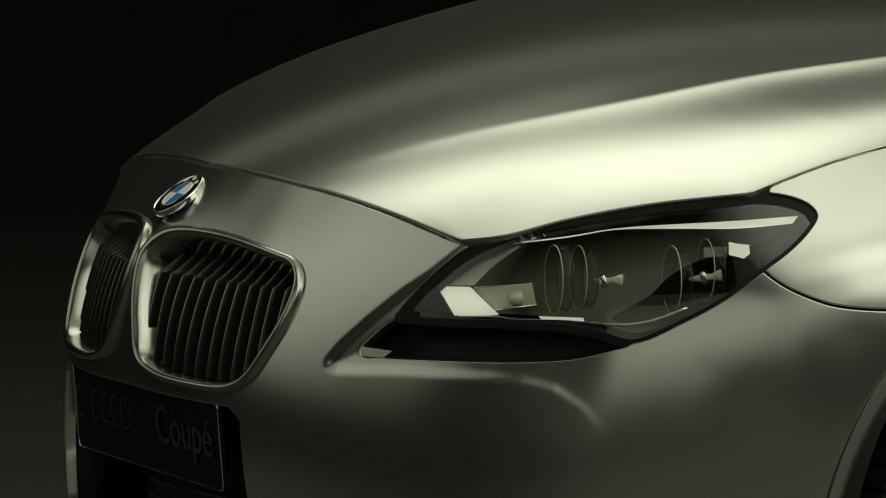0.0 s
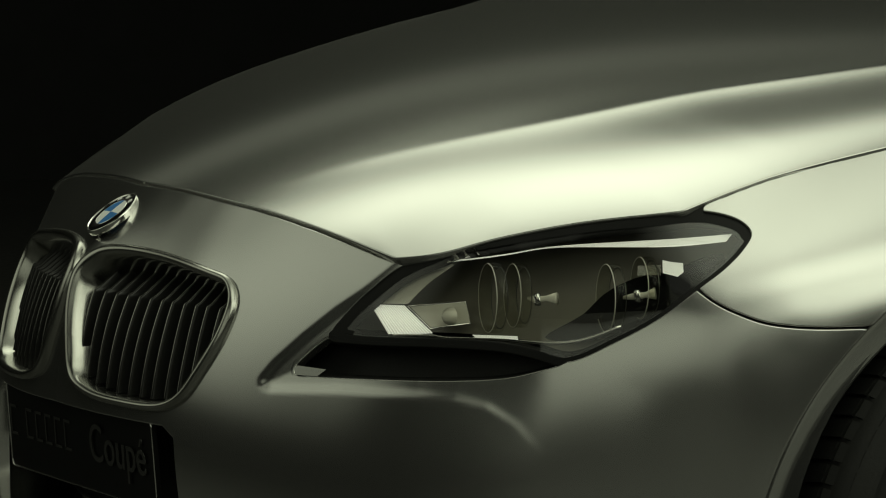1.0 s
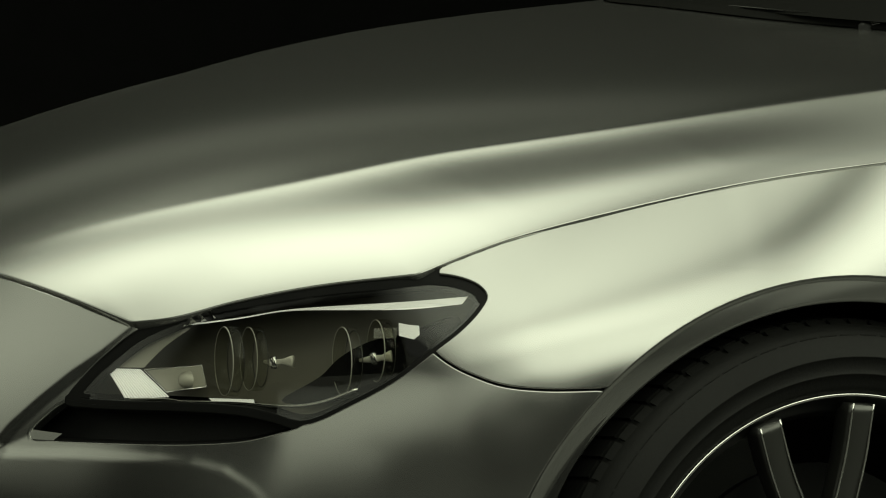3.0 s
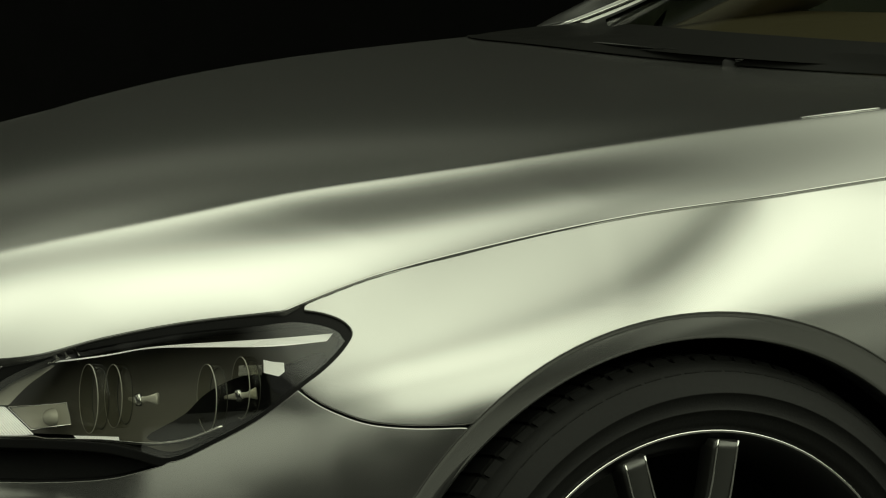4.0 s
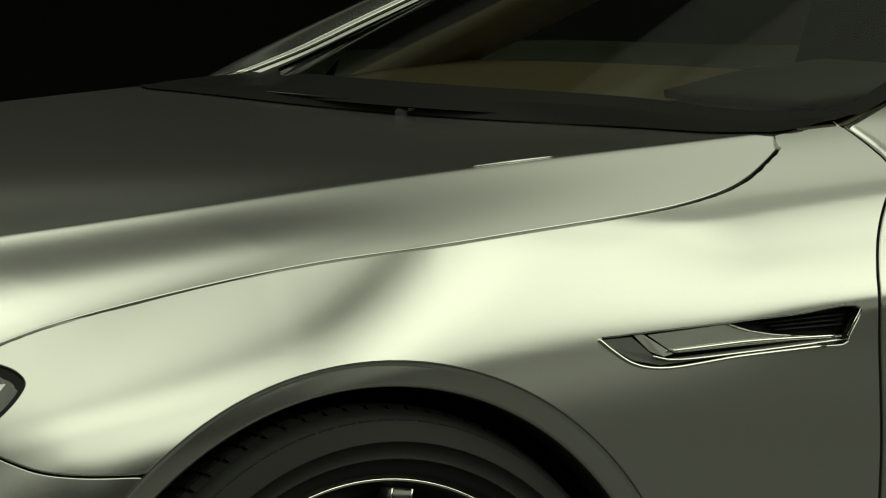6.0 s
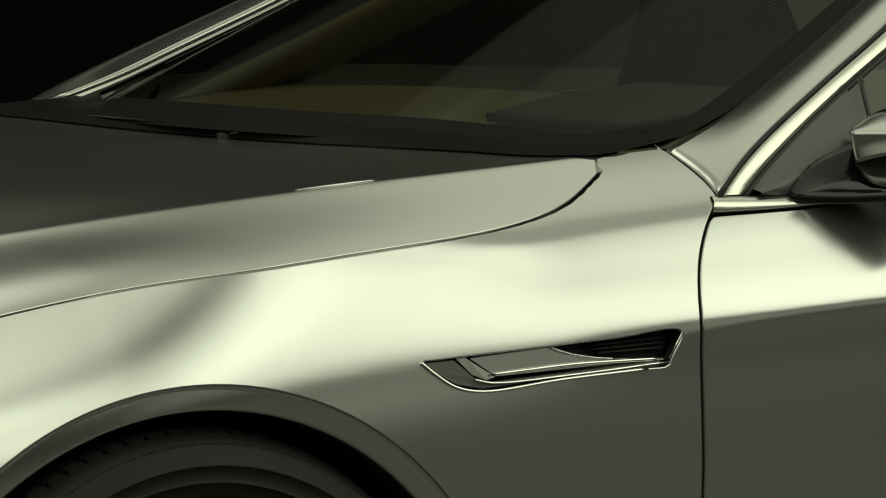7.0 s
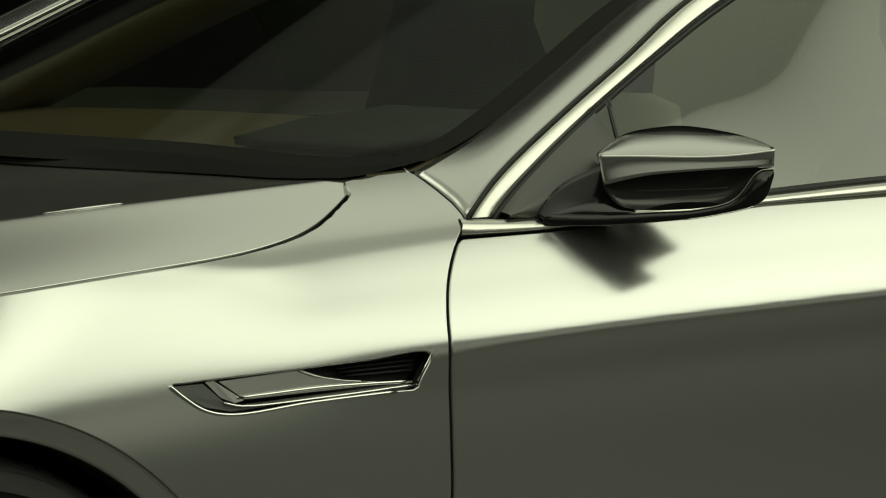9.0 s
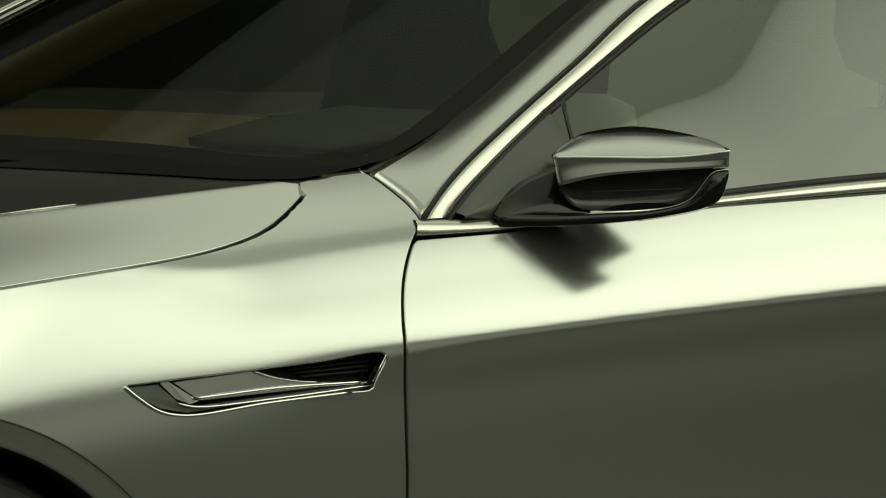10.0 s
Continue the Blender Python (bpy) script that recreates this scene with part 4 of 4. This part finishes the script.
CHROME_IN = smooth_curve([(0.734, -0.848, 0.932), (0.774, -0.83, 0.96), (0.882, -0.785, 1.022), (1.051, -0.72, 1.107), (1.199, -0.67, 1.176), (1.45, -.615, 1.277), (1.66, -.588, 1.325)])
pi, po, ci = along(PILLAR_IN, 60), along(PILLAR_OUT, 60), along(CHROME_IN, 60)
rows = []
for k in range(13):
    t = k / 12
    bulge = math.sin(math.pi * t) * .012 * np.array((-.25, -.75, .6))
    rows.append((pi + (0, -.004, .005)) * (1 - t) + po * t + bulge)
# the pillar's foot runs down onto the wing
foot_pq = np.array([(.979, .979), (1.0, .963), (1.016, .949), (1.029, .932)])
foot = on_side(along(foot_pq, 13)) + (0, 0, -.002)
far_rows = [r * (1, -1, 1) for r in rows]
ease = np.clip(1 - np.arange(60) / 26, 0, 1)[:, None] ** 2
rows = [r + (foot[k] - r[0]) * ease for k, r in enumerate(rows)]
seam_path = on_side(along(np.vstack([[(.970, .987)], foot_pq]), 16)) + (0, .004, -.005)
sweep("pillar_seam", seam_path, rounded(.0035, .002, .0008, 2), TRIM, car, "thin joint between wing and pillar", ups=side_normal(seam_path))
# chrome strip standing in for light on the pillar's inner edge, far side only
lit_edge = [pi + (0, -.002, .0050), pi + (.003, .005, .004), pi + (.006, .010, -.006)]
lit_edge_far = [r * (1, -1, 1) for r in lit_edge]
loft("screen_trim", lit_edge_far, CHROME, car, "bright strip for the lit inner edge of the far pillar")
loft("pillar", rows[::-1], PAINT, car, thick=.0022)
loft("pillar", far_rows, PAINT, car, thick=.006)
sweep("window_seal", po + (-.0012, -.0035, .0012), [(-.0014, -.002), (.0014, -.002), (.0014, .002), (-.0014, .002)], DARK, car)
strip_rows = [po + (.0015, -.000, -.002), po + (.003, -.004, .0), po * .75 + ci * .25 + (0, -.005, .001), po * .25 + ci * .75 + (0, -.004, .001), ci + (-.001, -.002, 0), ci + (0, .006, 0)]
loft("window_frame_trim", strip_rows[::-1], TRIM, car, "satin chrome window frame strip")
BELT_TOP = smooth_curve([(.685, -.856, .931), (.797, -.86, .931), (.95, -.86, .942), (1.112, -.86, .954), (1.292, -.86, .968), (1.72, -.848, .99)])
BELT_LOW = smooth_curve([(.677, -.864, .911), (.791, -.869, .917), (.95, -.869, .93), (1.106, -.869, .943), (1.285, -.868, .952), (1.72, -.857, .974)])
bt, bl = along(BELT_TOP, 60), along(BELT_LOW, 60)
mirror_part(loft("belt_trim", [bt + (0, .012, -.001), bt, bt * .7 + bl * .3 + (0, -.006, 0), bl * .8 + bt * .2 + (0, -.006, 0), bl + (0, -.001, 0), bl + (0, .012, 0)][::-1], TRIM, car, "satin chrome strip under the side window"))
# side glass between the belt and the frame strip
gl_top = along(CHROME_IN[2:], 40) + (0, .004, 0)
gl_low = along(BELT_TOP[14:], 40) + (0, .008, -.002)
mirror_part(loft("side_window", [gl_low, gl_low * .5 + gl_top * .5 + (0, -.008, 0), gl_top], SIDE_GLASS, car, "tinted side window"))
seal = np.array([(-.004, -.003), (.004, -.003), (.004, .003), (-.004, .003)])
mirror_part(sweep("window_seal", gl_low + (0, -.003, .003), seal * 1.4, DARK, car))
mirror_part(sweep("window_seal", ci + (.002, .002, -.003), seal, DARK, car))

hh, vv = np.linspace(0, 1, 26), np.linspace(-1, 1, 61)
si = along(PILLAR_IN, 26)
def screen_point(h, v, out=0.0):
    s = np.array([np.interp(h, np.linspace(0, 1, 26), si[:, k]) for k in range(3)])
    xc, zc = .545 + .80 * h, .966 + .40 * max(h, 0) ** .92
    x = xc + (s[0] - xc) * abs(v) ** 2.2
    z = zc + (s[2] - zc) * abs(v) ** 2.2 + (1 - h) ** 4 * (.006 * math.cos(min(abs(v), 1) * math.pi / 2) - .015 * math.exp(-((abs(v) - .84) / .2) ** 2) * (1 - abs(v) ** 10))
    return np.array((x - out * .45, -s[1] * v, z + out * .85))


loft("windscreen", [[screen_point(h, v) for v in vv] for h in hh], SCREEN, car, "tinted windscreen with a black border")
FRIT = material("black_glass_border", (0.012, 0.012, 0.011), 0.0, 0.4, Specular_IOR_Level=0.02)
frit_rows = [[screen_point(h, v, .0015) for v in vv] for h in (-.004, .02, .04, .058)]
border = loft("screen_border", frit_rows, FRIT, car)
for sign in (-1, 1):
    loft("screen_border", [[screen_point(h, sign * v, .0015) for v in (1.0, .985, .965, .95)] for h in np.linspace(0.0, 1, 30)], FRIT, car)
# black apron from the screen's foot down onto the bonnet
apron = along(np.c_[APRON, np.where(APRON[:, 0] > .60, np.interp(APRON[:, 0], [.60, .634, .69, .73], [.9715, .9755, .983, .986]), hood_z(APRON) + .0022)], 60)
foot_line = along(np.array([screen_point(.03, -v, .0010) for v in np.linspace(0, 1, 61)]) * (1, -1, 1), 60)
foot_line[:, 1] = -np.abs(foot_line[:, 1])
mirror_part(loft("screen_apron", [foot_line * (1 - w) + apron * w + (0, 0, .0015 * math.sin(math.pi * w)) for w in np.linspace(0, 1, 8)], FRIT, car, "black apron at the foot of the windscreen"))
# cowl under the screen
base = np.array([screen_point(0, v) for v in vv])
loft("cowl", [base + (-.05, 0, -.03), base + (-.02, 0, -.022), base + (.0, 0, -.012), base + (.02, 0, .0)], DARK, car)
roof_rows = []
for t in np.linspace(0, 1, 12):
    roof_rows.append([(1.345 + (.2) * abs(v) ** 2.2 * (1 - t) + t * (.42 - .0 * abs(v)), -v * (.53 + .02 * t), 1.366 - .035 * v * v + .012 * math.sin(t * 2)) for v in np.linspace(-1.08, 1.08, 31)])
loft("roof", roof_rows, PAINT, car, thick=.01)


# ---- wipers ----
def make_wiper(points):
    path = smooth_curve(points, 10)
    arm = sweep("wiper", path, rounded(.014, .008, .002, 1), BLACK, car, scale=np.linspace(1.2, .7, len(path)))
    sweep("blade", path + (-.004, 0, -.007), [(-.003, 0), (.003, 0), (.0015, -.008), (-.0015, -.008)], DARK, arm)
    sweep("arm_edge", path + (-.007, 0, .003), rounded(.0015, .0015, .0005, 1), CHROME, arm)
    c = path[0]
    loft("pivot", [[(c[0] + r * math.cos(t), c[1] + r * math.sin(t), c[2] + h) for r, h in ((.015, -.02), (.015, .000), (.011, .004), (0, .004))] for t in np.linspace(0, 2 * math.pi, 25)], DARK, arm)


make_wiper([(.555, -.02, .968), (.575, -.14, .968), (.605, -.26, .966), (.640, -.36, .966)])
make_wiper([(.60, .46, .972), (.57, .30, .974), (.560, .15, .974), (.562, .02, .974)])
# washer strips in the bonnet crease
w = np.array([(x, np.interp(x, CREASE[:, 0], CREASE[:, 1]) + .003, 0) for x in np.linspace(.236, .330, 14)])
w[:, 2] = hood_z(w[:, :2]) + .0008
sweep("bonnet_strip", w, rounded(.0024, .0018, .0006, 1), BRIGHT, car, scale=np.sin(np.linspace(.15, 2.9, 14)) ** .6)


# ---- door mirrors ----
def make_mirror():
    back = np.array((.58, .81, -.05))
    n = 33
    top = along(smooth_curve([(.833, -.915, 1.007), (.843, -.925, 1.020), (.857, -.938, 1.031), (.879, -.960, 1.038), (.902, -.983, 1.041), (.943, -1.023, 1.034), (.966, -1.045, 1.025), (.975, -1.055, 1.017)], 8), n)
    shoulder = along(smooth_curve([(.833, -.915, 1.005), (.857, -.938, 1.006), (.921, -1.001, 1.007), (.948, -1.027, 1.010), (.976, -1.055, 1.016)], 8), n)
    low = along(smooth_curve([(.838, -.919, .970), (.853, -.934, .976), (.876, -.956, .983), (.922, -1.001, .990), (.949, -1.027, .993), (.976, -1.054, .996)], 8), n)
    bottom = along(smooth_curve([(.839, -.920, .966), (.849, -.929, .951), (.861, -.940, .945), (.914, -.992, .947), (.939, -1.016, .954), (.951, -1.028, .965), (.963, -1.041, .991)], 8), n)
    ends = np.sin(np.linspace(0, math.pi, n))[:, None] ** .5
    rows = [top + back * .112 - (0, 0, .05) * ends, top + back * .108 * ends - (0, 0, .006) * ends]
    for w in np.linspace(0, 1, 8):
        rows.append(top * (1 - w) + shoulder * w + back * ends * .100 * (1 - w) ** 1.3 + (0, 0, .0025) * ends * math.sin(math.pi * w))
    rows += [shoulder - back * .0015 - (0, 0, .0012), shoulder - back * .001 - (0, 0, .004)]
    for w in (.3, .6, .85, 1):
        rows.append(shoulder * (1 - w) + low * w - back * (.0028 * w) * ends)
    rows.append(low + back * .010)
    cap = loft("door_mirror", rows, PAINT, car, "silver door mirror on a black arm", thick=.0015)
    loft("mirror_scoop", [low * (1 - w) + bottom * w + back * (.012 + .018 * math.sin(math.pi * w * .8)) * ends + (0, 0, -.0006) for w in np.linspace(0, 1, 9)], SCOOP, cap, "dark gloss lower shell")
    sweep("scoop_line", along(smooth_curve([(.856, -.9365, .972), (.857, -.9375, .967), (.877, -.9565, .966), (.940, -1.0185, .971)], 6), 20) + back * .022, rounded(.0008, .0008, .0003, 1), GREY, cap)
    loft("mirror_back", [bottom + back * .02, bottom * .5 + top * .5 + back * .07, top + back * .07], BLACK, cap)
    arm_top = along(smooth_curve([(.790, -.868, .938), (.831, -.911, .937), (.877, -.956, .941), (.918, -.996, .946), (.945, -1.023, .958), (.964, -1.042, .990), (.976, -1.054, .993)], 8), 40)
    arm_low = along(smooth_curve([(.790, -.868, .922), (.831, -.911, .924), (.877, -.956, .929), (.925, -1.003, .938), (.963, -1.040, .952), (.971, -1.049, .962), (.976, -1.0545, .985)], 8), 40)
    arm = loft("mirror_arm", [arm_top + back * .05, arm_top + back * .003, arm_top - back * .002 - (0, 0, .002), arm_low - back * .002 + (0, 0, .002), arm_low + back * .002, arm_low + back * .05], BLACK, cap)
    sweep("arm_line", arm_top[14:] - back * .002, rounded(.0011, .0011, .0004, 1), TRIM, arm)
    sweep("arm_line", arm_low[22:34] - back * .001, rounded(.0014, .0014, .0005, 1), BRIGHT, arm)
    foot_top = along(smooth_curve([(.786, -.864, .935), (.806, -.860, .957), (.830, -.863, .975), (.866, -.880, .992)], 8), 24)
    foot_low = along(smooth_curve([(.789, -.874, .933), (.815, -.888, .933), (.845, -.905, .934), (.880, -.930, .936)], 8), 24)
    swell = np.sin(np.linspace(0, math.pi, 24))[:, None]
    loft("mirror_foot", [foot_top * (1 - w) + foot_low * w + (0, -.010 * math.sin(math.pi * w), 0) * swell for w in np.linspace(0, 1, 9)], BLACK, cap, thick=.008)
    return cap


make_mirror()
# fixed quarter pane with its thin upright
upper = along(CHROME_IN[(CHROME_IN[:, 0] > .745) & (CHROME_IN[:, 0] < .945)], 24) + (.002, -.001, -.003)
lower = np.stack([np.interp(upper[:, 0], BELT_TOP[:, 0], BELT_TOP[:, k]) for k in range(3)], 1) + (0, .004, .001)
quarter = [upper * w + lower * (1 - w) + (0, -.013 * math.sin(math.pi * w) - .002, 0) for w in np.linspace(0, 1, 9)]
mirror_part(loft("quarter_panel", quarter, GREY, car, "dark quarter panel ahead of the side window"))
post = np.array([(.942, -.842, .945), (.945, -.80, 1.02), (.949, -.776, 1.062)])
mirror_part(sweep("window_post", smooth_curve(post, 4), rounded(.006, .006, .002, 1), BLACK, car, ups=np.tile((0, -1.0, 0), (9, 1))))

# ---- cabin ----
dash = [[(x, y, z + .012 * math.cos(y * 2.2)) for y in np.linspace(-.66, .66, 21)] for x, z in ((.66, .945), (.78, .972), (.92, .993), (1.05, 1.005), (1.10, .99), (1.12, .93), (1.10, .70))]
loft("dashboard", dash, LEATHER, car, "beige leather dashboard", thick=.01)
hood_rows = [[(x, y, z) for x, z in ((.80, .990), (.90, 1.012), (1.03, 1.028), (1.08, 1.02), (1.09, .98))] for y in np.linspace(-.56, -.22, 9)]
loft("instrument_cover", hood_rows, DARK, car, "dark instrument cover", thick=.01)


lining = along(PILLAR_IN, 30) * (1, -1, 1)
loft("pillar_lining", [lining + (.04, -.035, -.030), lining + (.07, -.030, -.040), lining + (.10, -.020, -.050), lining + (.13, .0, -.065)], LEATHER, car, "brown lining of the far pillar", thick=.006)


def make_seat(y):
    back = []
    for z, x, w, d in ((.45, 1.62, .24, .05), (.6, 1.66, .25, .06), (.8, 1.72, .25, .06), (.95, 1.77, .22, .055), (1.02, 1.80, .17, .04), (1.035, 1.81, .10, .02)):
        back.append([(x + d * math.cos(t), y + w * math.copysign(abs(math.sin(t)) ** .6, math.sin(t)), z) for t in np.linspace(0, 2 * math.pi, 28)])
    seat = loft("front_seat", back, PALE, car, "pale leather front seat")
    rest = []
    for z, w, d in ((1.07, .06, .02), (1.085, .11, .04), (1.13, .135, .05), (1.20, .13, .048), (1.235, .10, .035), (1.245, .03, .01)):
        rest.append([(1.80 + d * math.cos(t), y + w * math.copysign(abs(math.sin(t)) ** .6, math.sin(t)), z) for t in np.linspace(0, 2 * math.pi, 28)])
    loft("headrest", rest, PALE, seat)
    for dy in (-.05, .05):
        sweep("headrest_post", np.array([(1.80, y + dy, 1.02), (1.80, y + dy, 1.09)]), rounded(.012, .012, .005, 2), CHROME, seat, ups=np.tile((1.0, 0, 0), (2, 1)))


make_seat(-.38)
make_seat(.38)
loft("far_door_trim", [[(x, .83 - k * .04, z) for x in np.linspace(.75, 2.0, 8)] for z, k in ((.4, 0), (.8, .5), (.93, 1), (.955, 0))], PALE, car, "pale leather door lining")
loft("rear_lining", [[(2.15 + .1 * (z - .8), y, z) for y in np.linspace(-.75, .75, 12)] for z in (.3, .7, 1.0, 1.2, 1.33)], PALE, car, "pale cabin lining")
